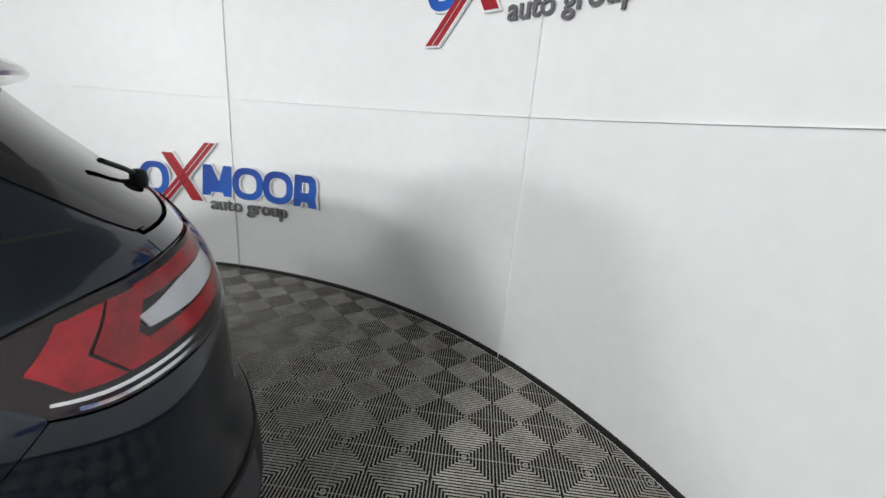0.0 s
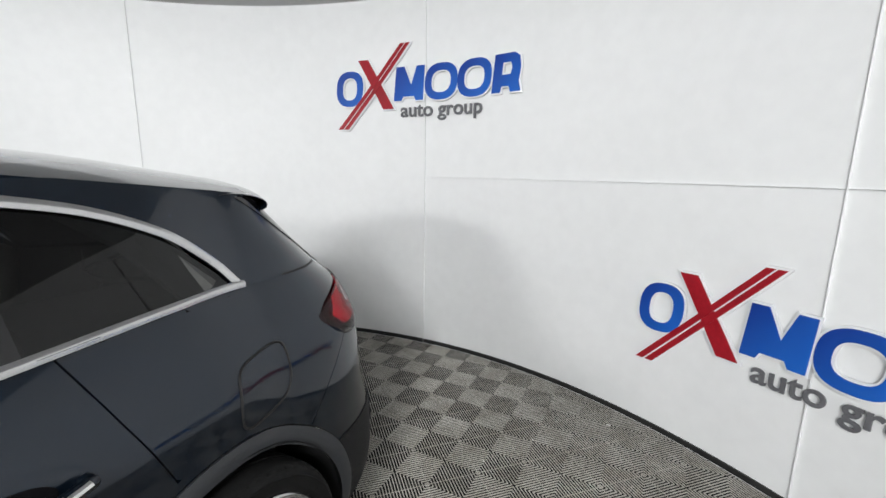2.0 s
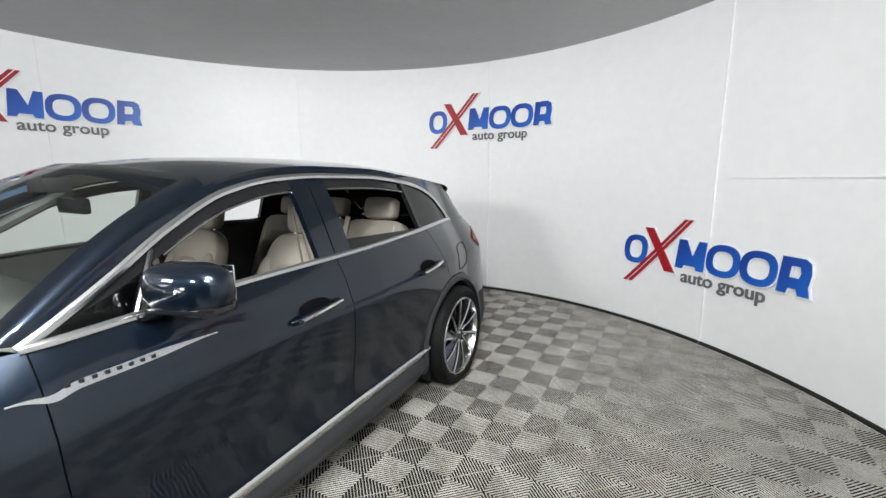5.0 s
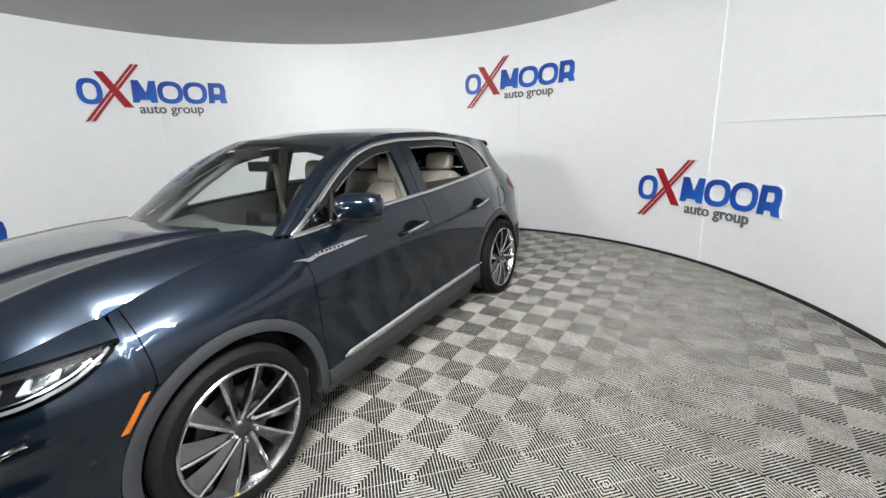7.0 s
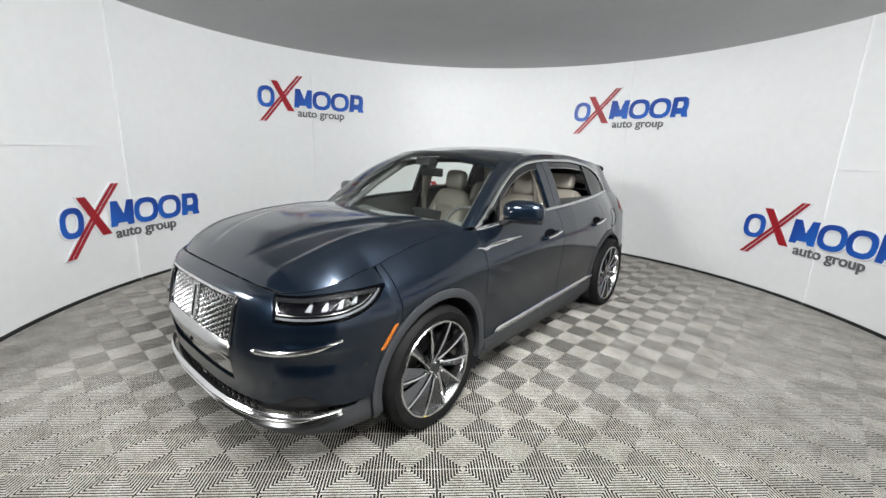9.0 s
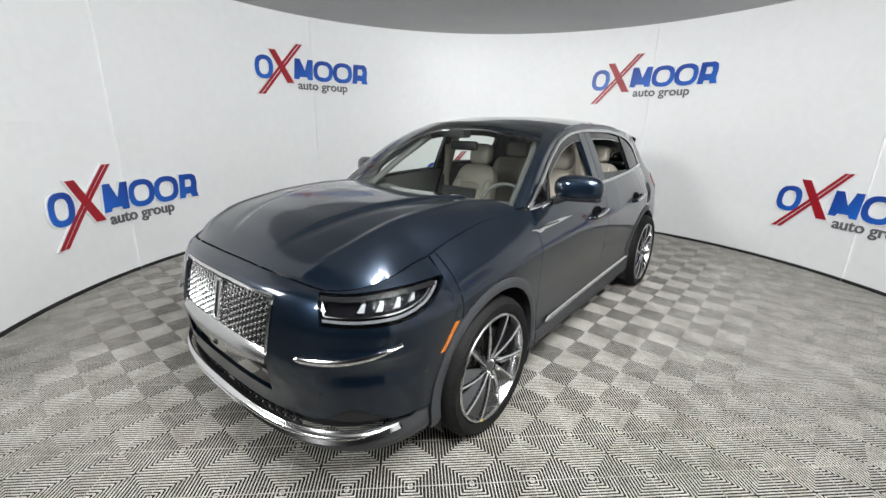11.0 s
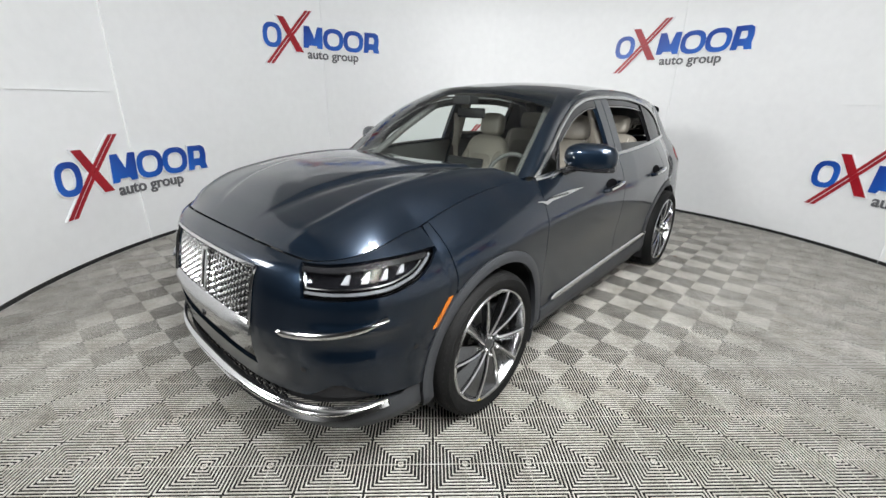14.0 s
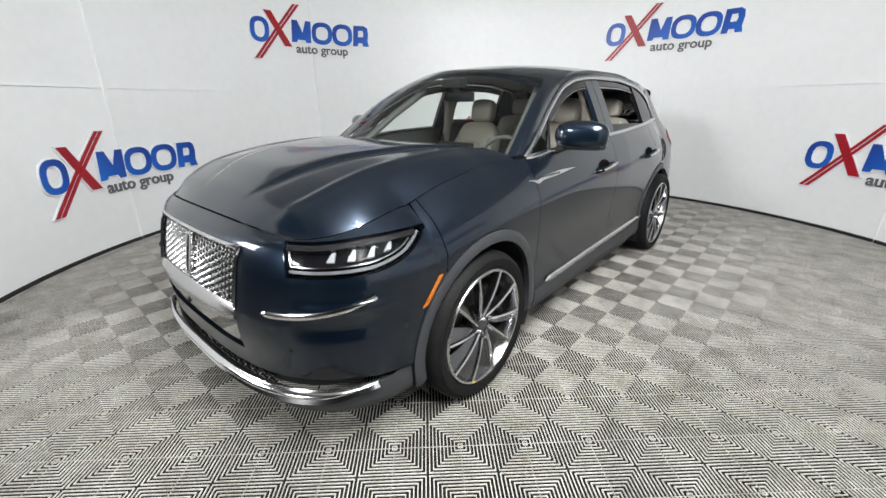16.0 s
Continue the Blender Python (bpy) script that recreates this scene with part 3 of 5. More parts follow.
hood_mid = keyed((0.0, 0.996), (0.06, 1.050), (0.12, 1.092), (0.3, 1.166), (0.55, 1.213), (0.8, 1.224), (1.0, 1.210))


def front_z(x):
    """Height of the hood's front edge across the nose."""
    return lerp(0.993, 0.973, min(1.0, abs(x) / 0.64) ** 3.0)


NOSE_MID = skin(q_at(0.001, 0.993), 0.993).y + 0.004
NOSE_BOW = keyed(*[(k / 12, (skin(q_at(0.64 * k / 12 + 0.001, front_z(0.0533 * k)), front_z(0.0533 * k)).y - NOSE_MID + 0.004) / (skin(Q_HOOD, 0.973).y - NOSE_MID + 0.004)) for k in range(13)])


def nose_bow(k):
    return NOSE_BOW(k)


def hood_fn(u, v):
    s = 2 * u - 1
    q = lerp(Q_HOOD, -1.01, v)
    e = skin(q, top_z(q))
    k = abs(s)
    zc = hood_mid(v)
    x = s * (e.x - 0.005)
    bow = lerp(nose_bow(k), k ** 2.2, min(1, 1.5 * v))
    y = lerp(lerp(NOSE_MID, -1.225, v), e.y, bow)
    # nearly flat between two shoulder folds, then a falling facet down to the fender
    kf = lerp(0.74, 0.80, v)
    fall = 0.13 * (k / kf) ** 2.2 if k < kf else 0.13 + 0.12 * (k - kf) / (1 - kf) + 0.75 * ((k - kf) / (1 - kf)) ** 1.9
    z = lerp(zc, e.z - 0.003, lerp(k ** 3.0, fall, step(0.0, 0.10, v)))
    z += 0.007 * math.exp(-((k - kf) / 0.028) ** 2) * step(0.02, 0.20, v)
    # raised centre between two fanning creases
    kc = lerp(0.24, 0.62, v ** 0.8)
    z += 0.014 * step(kc + 0.02, kc - 0.015, k) * step(0.05, 0.30, v) - 0.004 * math.exp(-((k - kc - 0.05) / 0.05) ** 2) * step(0.05, 0.25, v)
    return (x, y, z)


part("hood", sheet(hood_fn, 160, 60, 0.025), M_PAINT, car, "long navy hood with two creases")

# ---- front bumper: sides, chin, brow above the grille
GX_T, GX_B, GZ_T, GZ_B = 0.428, 0.420, 0.922, 0.690
lamp_bot = keyed((-3.2, 0.853), (-2.40, 0.855), (-2.12, 0.863), (-1.97, 0.886), (-1.85, 0.932), (-1.785, 0.968))
lamp_line = keyed((-3.2, 0.965), (-2.35, 0.967), (-2.07, 0.977), (-1.785, 0.973))


def lamp_top(q):
    return min(lamp_line(q), top_z(q) - 0.004)


Q_LAMP_IN, Q_LAMP_OUT = q_at(0.645, 0.92), -1.785
low_front = keyed((-3.2, 0.425), (-2.5, 0.43), (-2.2, 0.425), (-1.9, 0.40))


def bumper_end(z):
    d = (R_CLAD + 0.003) ** 2 - (z - ZC) ** 2
    return min(-1.740, -YW - math.sqrt(d)) if d > 0 else -1.740


def q_grille(z):
    return q_at(lerp(GX_B, GX_T, step(GZ_B, GZ_T, z)) + 0.004, z)


bm = bmesh.new()
for mirror in (False, True):
    # beside the grille up to the brow
    patch(q_grille, Q_LAMP_IN, 0.50, lambda q: front_z(skin(q, 0.96).x) - 0.002, 14, 34, mirror=mirror, bm=bm)
    # below the lamp, to the wheel arch, with a pressed-in band under the bar
    def fn(u, v, mirror=mirror):
        q = lerp(Q_LAMP_IN, bumper_end(0.7), u)
        for _ in range(4):
            z = lerp(low_front(q) + 0.07 * step(-2.1, -2.3, q) * step(Q_LAMP_IN, Q_LAMP_IN + 0.16, q), (lamp_bot(q) - 0.004 if q < Q_LAMP_OUT else belt(q) - 0.003), v)
            q = lerp(Q_LAMP_IN, bumper_end(z), u)
        fade = step(Q_LAMP_IN, Q_LAMP_IN + 0.14, q)
        dent = -0.016 * fade * math.exp(-((z - 0.655) / 0.045) ** 2) * step(-1.95, -2.15, q)
        lip = 0.010 * fade * math.exp(-((z - 0.735) / 0.02) ** 2) * step(-1.95, -2.15, q)
        return skin(q, z, dent + lip)
    sheet(fn, 44, 44, 0.02, mirror, bm)
    # under the grille
    patch(Q_NOSE, Q_LAMP_IN, low_front, 0.50, 24, 8, mirror=mirror, bm=bm)
    # brow between hood edge and grille
    patch(Q_NOSE, lambda z: q_at(GX_T + 0.004, z), GZ_T + 0.005, lambda q: front_z(skin(q, 0.96).x) - 0.002, 20, 6, mirror=mirror, bm=bm)
    # between lamp and hood
    patch(Q_LAMP_IN + 0.003, Q_LAMP_OUT, lambda q: lamp_top(q) + 0.002, lambda q: top_z(q) - 0.003 if q > Q_HOOD else front_z(skin(q, 0.96).x) - 0.002, 30, 4, mirror=mirror, bm=bm)
bmesh.ops.remove_doubles(bm, verts=bm.verts, dist=0.0006)
part("front_bumper", bm, M_PAINT, car)

# ---- lamps at the front
for mirror, who in BOTH:
    sx = -1 if mirror else 1
    bm = patch(Q_LAMP_IN + 0.004, lambda z: Q_LAMP_OUT, lambda q: lamp_bot(q), lambda q: lamp_top(q) - 0.002, 36, 8, -0.045, 0.02, mirror)
    lamp = part("headlamp", bm, M_RECESS, car, "dark headlamp housing")
    part("lens", patch(Q_LAMP_IN + 0.004, Q_LAMP_OUT, lamp_bot, lambda q: lamp_top(q) - 0.002, 36, 8, 0.0, 0.0, mirror), M_LENS, lamp, "clear lens").visible_shadow = False
    part("light_guide", patch(Q_LAMP_IN + 0.006, Q_LAMP_OUT - 0.035, lambda q: lamp_bot(q) + 0.013, lambda q: min(lamp_bot(q) + 0.024, lamp_top(q) - 0.006), 44, 4, -0.016, 0.02, mirror), M_GUIDE, lamp, "pale frosted light guide")
    part("lamp_rim", patch(Q_LAMP_IN + 0.016, Q_LAMP_OUT - 0.10, lambda q: lamp_bot(q) + 0.033, lambda q: lamp_bot(q) + 0.038, 44, 3, -0.018, 0.02, mirror), M_CHROME, lamp, "chrome strip")
    part("lamp_rim", patch(Q_LAMP_IN + 0.012, Q_LAMP_IN + 0.019, lambda q: lamp_bot(q) + 0.034, lambda q: lamp_top(q) - 0.022, 3, 8, -0.018, 0.02, mirror), M_CHROME, lamp, "chrome strip")
    part("lamp_brow", patch(Q_LAMP_IN + 0.004, Q_LAMP_OUT - 0.06, lambda q: lamp_top(q) - 0.020, lambda q: lamp_top(q) - 0.004, 40, 3, -0.01, 0.03, mirror), M_BLACK, lamp)
    for k in range(4):
        qa = lerp(Q_LAMP_IN + 0.165, Q_LAMP_OUT - 0.235, k / 3.0)

        def led(u, v, qa=qa):
            z = lerp(lamp_bot(qa) + 0.056, lamp_bot(qa) + 0.056 + min(0.034, lamp_top(qa) - lamp_bot(qa) - 0.074), v)
            return skin(qa + lerp(0, 0.030, u) * (1 - 0.55 * v) + 0.034 * v, z, -0.024)
        part("led_unit", sheet(led, 4, 4, 0.02, mirror), M_LED, lamp, "bright lens unit")
    # orange side marker in front of the wheel

    def marker(u, v):
        z = lerp(0.652, 0.768, v)
        a = lerp(-1.868, -1.778, v)
        return skin(a + lerp(-0.012, 0.012, u), z, 0.004)
    part("side_marker", sheet(marker, 4, 10, 0.012, mirror), M_AMBER, car, "orange side marker lens")

# ---- grille
grille = part("grille", patch(Q_NOSE, q_at(GX_T + 0.01, 0.8), GZ_B - 0.01, GZ_T + 0.01, 20, 10, -0.075, 0.0, bm=patch(Q_NOSE, q_at(GX_T + 0.01, 0.8), GZ_B - 0.01, GZ_T + 0.01, 20, 10, -0.075, 0.0, True)), M_MATT, car, "dark opening behind the grille bars")


def grille_point(x, z, out):
    p = skin(q_at(abs(x), z), z, out)
    return Vector((math.copysign(p.x, x), p.y, p.z))


bm = bmesh.new()
NX, NZ = 28, 8
for k in range(NX + 1):
    xk = lerp(-GX_T + 0.02, GX_T - 0.02, k / NX)
    pts = []
    for j in range(NZ * 8 + 1):
        z = lerp(GZ_B + 0.004, GZ_T - 0.004, j / (NZ * 8))
        sway = 0.0080 * math.cos(math.pi * j / 4 + (math.pi if k % 2 else 0))
        pts.append(grille_point(xk + sway, z, -0.010))
    tube(bm, pts, 0.0056, 6)
tagged(part("grille_mesh", bm, M_CHROME, grille), "chrome mesh of wavy upright bars", kind="stuff")
bm = bmesh.new()
loop = []
for k in range(41):
    loop.append(grille_point(lerp(-GX_T, GX_T, k / 40), GZ_T, 0.008))
for k in range(1, 14):
    loop.append(grille_point(GX_T - 0.003 * k / 13, lerp(GZ_T, GZ_B, k / 13), 0.008))
left = [Vector((-p.x, p.y, p.z)) for p in loop[41:]][::-1]
tube(bm, left + loop, 0.0085, 8)
part("grille_frame", bm, M_CHROME, grille, "thin chrome frame")
# broad chrome band under the grille, with a dip in its middle


def band(u, v):
    x = lerp(-GX_B - 0.004, GX_B + 0.004, u)
    top = GZ_B + 0.006
    dip = 0.018 * math.exp(-(x / 0.09) ** 2)
    low = 0.600 + 0.038 * step(0.12, 0.42, abs(x)) - dip
    z = lerp(low, top, v)
    return grille_point(x, z, lerp(0.014, -0.002, v) + 0.006 * math.sin(math.pi * v))


part("grille_band", sheet(band, 60, 10, 0.03), M_SATIN, grille, "broad satin chrome band")
bm = bmesh.new()
for a in (-1, 1):
    box(bm, a * 0.022, -2.406, 0.808, 0.012, 0.022, 0.185, 0.003, Matrix.Rotation(radians(-12), 4, "X"))
box(bm, 0, -2.388, 0.905, 0.056, 0.022, 0.013, 0.003)
box(bm, 0, -2.426, 0.717, 0.056, 0.022, 0.013, 0.003)
part("emblem", bm, M_CHROME, grille, "upright chrome emblem frame")
bm = bmesh.new()
box(bm, 0, -2.402, 0.81, 0.030, 0.02, 0.185, 0.003, Matrix.Rotation(radians(-12), 4, "X"))
part("emblem_panel", bm, M_BLACK, grille, "dark emblem panel")
bm = bmesh.new()
blob(bm, 0, -2.448, 0.600, 0.035, 0.02, 0.024)
part("front_camera", bm, M_BLACK, grille, "small round camera")

# ---- chrome bars and lower lip of the bumper
for mirror, who in BOTH:
    def bar(u, v):
        q = lerp(q_at(0.585, 0.70), -2.10, u)
        h = 0.003 + 0.009 * step(0, 0.05, u) * step(1.0, 0.75, u)
        zm = 0.706 + 0.068 * u ** 2
        return skin(q, zm + lerp(-h, h, v), 0.014 + 0.004 * math.sin(math.pi * v))
    part("bumper_bar", sheet(bar, 40, 5, 0.016, mirror), M_CHROME, car, "slim chrome bar on the bumper")

    def slot(u, v):
        q = lerp(q_at(0.50, 0.45), -2.10, u)
        return skin(q, lerp(0.428, 0.428 + 0.062 * step(1.0, 0.75, u) * step(0, 0.2, u) + 0.004, v), -0.006)
    part("bumper_slot", sheet(slot, 30, 5, 0.0, mirror), M_MATT, car, "dark slot above the lip")

lip_z = keyed((Q_NOSE, 0.350), (-2.75, 0.352), (-2.45, 0.360), (-2.2, 0.376), (-2.02, 0.394))
bm = bmesh.new()


def lip(u, v, h0=-0.021, h1=0.017, o=0.008):
    q = lerp(-2.09, Q_NOSE, u)
    th = step(0.0, 0.22, u) * 0.88 + 0.12
    return skin(q, lip_z(q) + lerp(h0, h1, v) * th, (o + 0.020 * math.sin(math.pi * v)) * th)


def lip_across(u, v):
    s = 2 * u - 1
    p = lip(min(0.9999, 1 - abs(s)), v)
    return Vector((math.copysign(p.x, -s), p.y, p.z))


sheet(lip_across, 121, 8, 0.02, bm=bm)
part("front_lip", bm, M_CHROME, car, "bright chrome lip round the chin")
bm = bmesh.new()
for mirror in (False, True):
    patch(Q_NOSE, -2.05, lambda q: lip_z(q) + 0.02, lambda q: low_front(q) + 0.004, 40, 4, -0.03, 0.0, mirror, bm)
part("lower_intake", bm, M_MATT, car, "black lower intake")
bm = bmesh.new()
for mirror in (False, True):
    patch(Q_NOSE, bumper_end, lambda q: 0.240 - 0.015 * step(-2.0, -1.9, q), lambda q: min(lip_z(q) - 0.012, 0.41) if q < -2.02 else lerp(0.392, low_front(q), min(1, (q + 2.02) / 0.08)), 50, 8, -0.012, 0.03, mirror, bm)
part("front_valance", bm, M_CLAD, car, "grey plastic apron under the nose")
bm = bmesh.new()
for mirror in (False, True):
    for k in range(10):
        x = 0.05 + 0.055 * k
        for j in range(2):
            p = grille_point(x * (-1 if mirror else 1), 0.375 + 0.025 * j, -0.02)
            box(bm, p.x, p.y, p.z, 0.04, 0.01, 0.008)
tagged(part("intake_mesh", bm, M_BLACK, car), "black mesh in the lower intake", kind="stuff")

# ---- wheel arch cladding, sills
for yc in (-YW, YW):
    for mirror, who in BOTH:
        def clad(u, v):
            a = lerp(math.radians(-14), math.radians(194), u)
            r = lerp(R_ARCH, R_CLAD, v)
            y, z = yc + r * math.cos(a), ZC + r * math.sin(a)
            z = max(z, 0.20)
            q = y
            if y < YF:
                q = YF - (YF - y) * 1.004
            if y > YR:
                q = YR + (y - YR) * 1.004
            return skin(q, z, lerp(0.008, 0.006, v) + 0.004 * math.sin(math.pi * v))
        bm = sheet(lambda u, v: clad(1 - u, v), 56, 6, 0.035, mirror)
        part("wheel_arch", bm, M_CLAD, car, "matt grey arch cladding")
        # dark liner of the wheel house
        bm = bmesh.new()
        rows = []
        for k in range(33):
            a = lerp(math.radians(-25), math.radians(205), k / 32)
            r = R_ARCH + 0.012
            rows.append([Vector(((-1 if mirror else 1) * xx, yc + r * math.cos(a), max(0.16, ZC + r * math.sin(a)))) for xx in (0.93, 0.60)])
        vs = [[bm.verts.new(p) for p in row] for row in rows]
        for a, b in zip(vs, vs[1:]):
            bm.faces.new((a[0], a[1], b[1], b[0]))
        bm.faces.new([r[1] for r in vs])
        part("wheel_house", bm, M_MATT, car, "dark wheel house liner")

for mirror, who in BOTH:
    def sill(u, v):
        y = lerp(-YW + R_CLAD + 0.005, YW - R_CLAD - 0.005, u)
        z = lerp(0.19, door_low(y) - 0.006, v)
        return skin(y, z, lerp(-0.01, 0.012, min(1, v * 1.6)))
    part("sill", sheet(sill, 40, 10, 0.04, mirror), M_CLAD, car, "grey plastic sill cladding")

    def strip(u, v):
        y = lerp(-0.80, 1.0, u)
        h = 0.021 * step(0, 0.015, u) * step(1.0, 0.93, u) + 0.001
        zc = lerp(0.397, 0.440, u)
        return skin(y, zc + lerp(-h, h, v), 0.010 + 0.006 * math.sin(math.pi * v))
    part("sill_moulding", sheet(strip, 40, 6, 0.012, mirror), M_CHROME, car, "long bright chrome moulding")

# ---- tail: lamps, bumper, tailgate, glass, spoiler
for mirror, who in BOTH:
    tl = part("tail_lamp", patch(1.895, Q_TAIL, TL_BOT, TL_TOP, 70, 14, -0.004, 0.03, mirror), M_TAILD, car, "smoked red tail lamp")

    def glow(z0, z1, qa, qb, name, m, out, lbl, n=30):
        part(name, patch(qa, qb, lambda q: lerp(TL_BOT(q), TL_TOP(q), z0(q) if callable(z0) else z0), lambda q: lerp(TL_BOT(q), TL_TOP(q), z1(q) if callable(z1) else z1), n, 5, out, 0.006, mirror), m, tl, lbl)
    def chevron(u, v, qa):
        """A swept red piece: its lower half runs back along the lamp, its upper half slants up."""
        q = qa + 0.075 * u + 0.05 * abs(2 * v - 0.9)
        return skin(q, lerp(TL_BOT(q), TL_TOP(q), lerp(0.24, 0.90, v)), 0.0012)
    for qa in (1.972, 2.055):
        part("red_lens", sheet(lambda u, v, qa=qa: chevron(u, v, qa), 6, 16, 0.006, mirror), M_TAILR, tl, "bright red lens")
    glow(0.24, 0.44, 2.15, 2.75, "red_lens", M_TAILR, 0.0012, "bright red lens")
    glow(0.76, 0.92, 2.17, 2.75, "red_lens", M_TAILR, 0.0012, "bright red lens")
    glow(lambda q: 0.47 + 0.05 * step(2.3, 2.1, q), lambda q: 0.74 - 0.10 * step(2.3, 2.1, q), lambda z: 2.150 - 0.5 * (z - 1.08), 2.52, "frosted_lens", M_TAILW, 0.0022, "frosted white lens")
    part("clear_cover", patch(1.905, Q_TAIL, lambda q: lerp(TL_BOT(q), TL_TOP(q), 0.02), lambda q: lerp(TL_BOT(q), TL_TOP(q), 0.98), 60, 10, 0.007, 0.0, mirror), M_LENS, tl, "clear outer lens").visible_shadow = False
    glow(0.14, 0.18, 1.99, Q_TAIL, "chrome_line", M_CHROME, 0.003, "thin chrome line", 50)
    glow(0.05, 0.09, 2.02, Q_TAIL, "chrome_line", M_CHROME, 0.003, "thin chrome line", 50)

bm = bmesh.new()
for mirror in (False, True):
    def bfront(z):
        d = (R_CLAD + 0.003) ** 2 - (z - ZC) ** 2
        arch = YW + math.sqrt(d) if d > 0 else 0
        return arch if z < 0.745 else bumper_seam(z) + 0.0015
    patch(bfront, Q_TAIL, 0.60, lambda q: TL_BOT(max(q, 1.985)) - 0.004, 60, 30, mirror=mirror, bm=bm)
part("rear_bumper", bm, M_PAINT, car)
bm = bmesh.new()
for mirror in (False, True):
    def bfront2(z):
        d = (R_CLAD + 0.003) ** 2 - (z - ZC) ** 2
        return YW + math.sqrt(d) if d > 0 else YW
    patch(bfront2, Q_TAIL, 0.22, 0.598, 44, 14, 0.006, 0.03, mirror, bm)
part("rear_valance", bm, M_MATT, car, "black plastic rear apron")
for mirror, who in BOTH:
    part("rear_reflector", patch(2.16, 2.36, lambda q: 0.46, lambda q: 0.46 + 0.13 * step(2.16, 2.2, q), 10, 6, 0.012, 0.02, mirror), M_CLAD, car, "grey bumper corner insert")

bm = bmesh.new()
for mirror in (False, True):
    patch(Q_STRIP + 0.004, Q_TAIL, lambda q: TL_TOP(q) + 0.004, 1.215, 30, 6, mirror=mirror, bm=bm)
part("tailgate", bm, M_PAINT, car)


def rear_glass(u, v):
    z = lerp(1.222, 1.53, v)
    s = 2 * u - 1
    q = lerp(Q_TAIL, glass_edge(z) + 0.03, abs(s) ** 0.9)
    p = skin(q, z, -0.004)
    return (math.copysign(p.x, s), p.y, p.z)


part("rear_window", sheet(lambda u, v: rear_glass(1 - u, v), 48, 16, 0.006), M_DARKG, car, "dark tinted rear window").visible_shadow = False
for mirror, who in BOTH:
    part("rear_pillar_trim", sheet(lambda u, v: skin(lerp(glass_edge(lerp(1.226, 1.53, v)) - lerp(0.004, 0.14, v), glass_edge(lerp(1.226, 1.53, v)) + 0.05, u), lerp(1.226, 1.53, v), 0.0035), 16, 24, 0.01, mirror), M_BLACK, car, "gloss black trim beside the rear window")


def spoiler(u, v):
    s = 2 * u - 1
    a = lerp(0, 2 * math.pi, v)
    w = 0.60
    yc, zc = 1.930 - 0.13 * abs(s) ** 2.2, roof_mid(1.98) - 0.014 - 0.050 * abs(s) ** 2.6
    return (s * w, yc + 0.125 * math.cos(a) * (1 - 0.15 * abs(s) ** 4), zc - 0.014 + 0.030 * math.copysign(abs(math.sin(a)) ** 0.8, math.sin(a)) - 0.10 * 0.125 * math.cos(a))


part("roof_spoiler", sheet(spoiler, 40, 20, 0.0), M_PAINT, car, "roof spoiler over the rear window")

bm = bmesh.new()
tube(bm, [skin(Q_TAIL - 0.02, 1.262, 0.02), skin(Q_TAIL - 0.25, 1.30, 0.022), skin(Q_TAIL - 0.42, 1.335, 0.02)], 0.009, 8, 0.8)
blob(bm, 0.02, tail_y(1.26) + 0.02, 1.262, 0.075, 0.05, 0.06, 3.0)
part("rear_wiper", bm, M_MATT, car, "black rear wiper")

# ---- windscreen, pillars, window frames


def ws_side(v):
    """Driver's edge of the windscreen, from cowl to roof."""
    return Vector((lerp(0.775, 0.588, v) + 0.018 * math.sin(math.pi * v), lerp(-1.055, -0.325, v), lerp(1.150, 1.606, v) + 0.052 * math.sin(math.pi * v)))


def ws_mid(v):
    return Vector((0, lerp(-1.250, -0.505, v), lerp(1.162, 1.655, v) + 0.070 * math.sin(math.pi * v)))


def windscreen_fn(u, v):
    s = 2 * u - 1
    a, b = ws_mid(v), ws_side(v)
    k = abs(s) ** 2.1
    return (s * b.x, lerp(a.y, b.y, k), lerp(a.z, b.z, k))


part("windscreen", sheet(windscreen_fn, 36, 24, 0.005), M_GLASS, car, "clear windscreen").visible_shadow = False
bm = bmesh.new()
sheet(lambda u, v: Vector(windscreen_fn(u, lerp(0.94, 1.0, v))) - Vector((0, 0, 0.006)), 36, 3, 0.0, bm=bm)
part("windscreen_band", bm, M_MATT, car, "black band along the top of the windscreen")
bm = bmesh.new()
sheet(lambda u, v: Vector(windscreen_fn(u, 0.0)) + Vector((0, lerp(-0.075, 0.02, v), lerp(-0.03, -0.002, v))), 40, 4, 0.02, bm=bm)
part("cowl", bm, M_MATT, car, "black cowl panel under the windscreen")

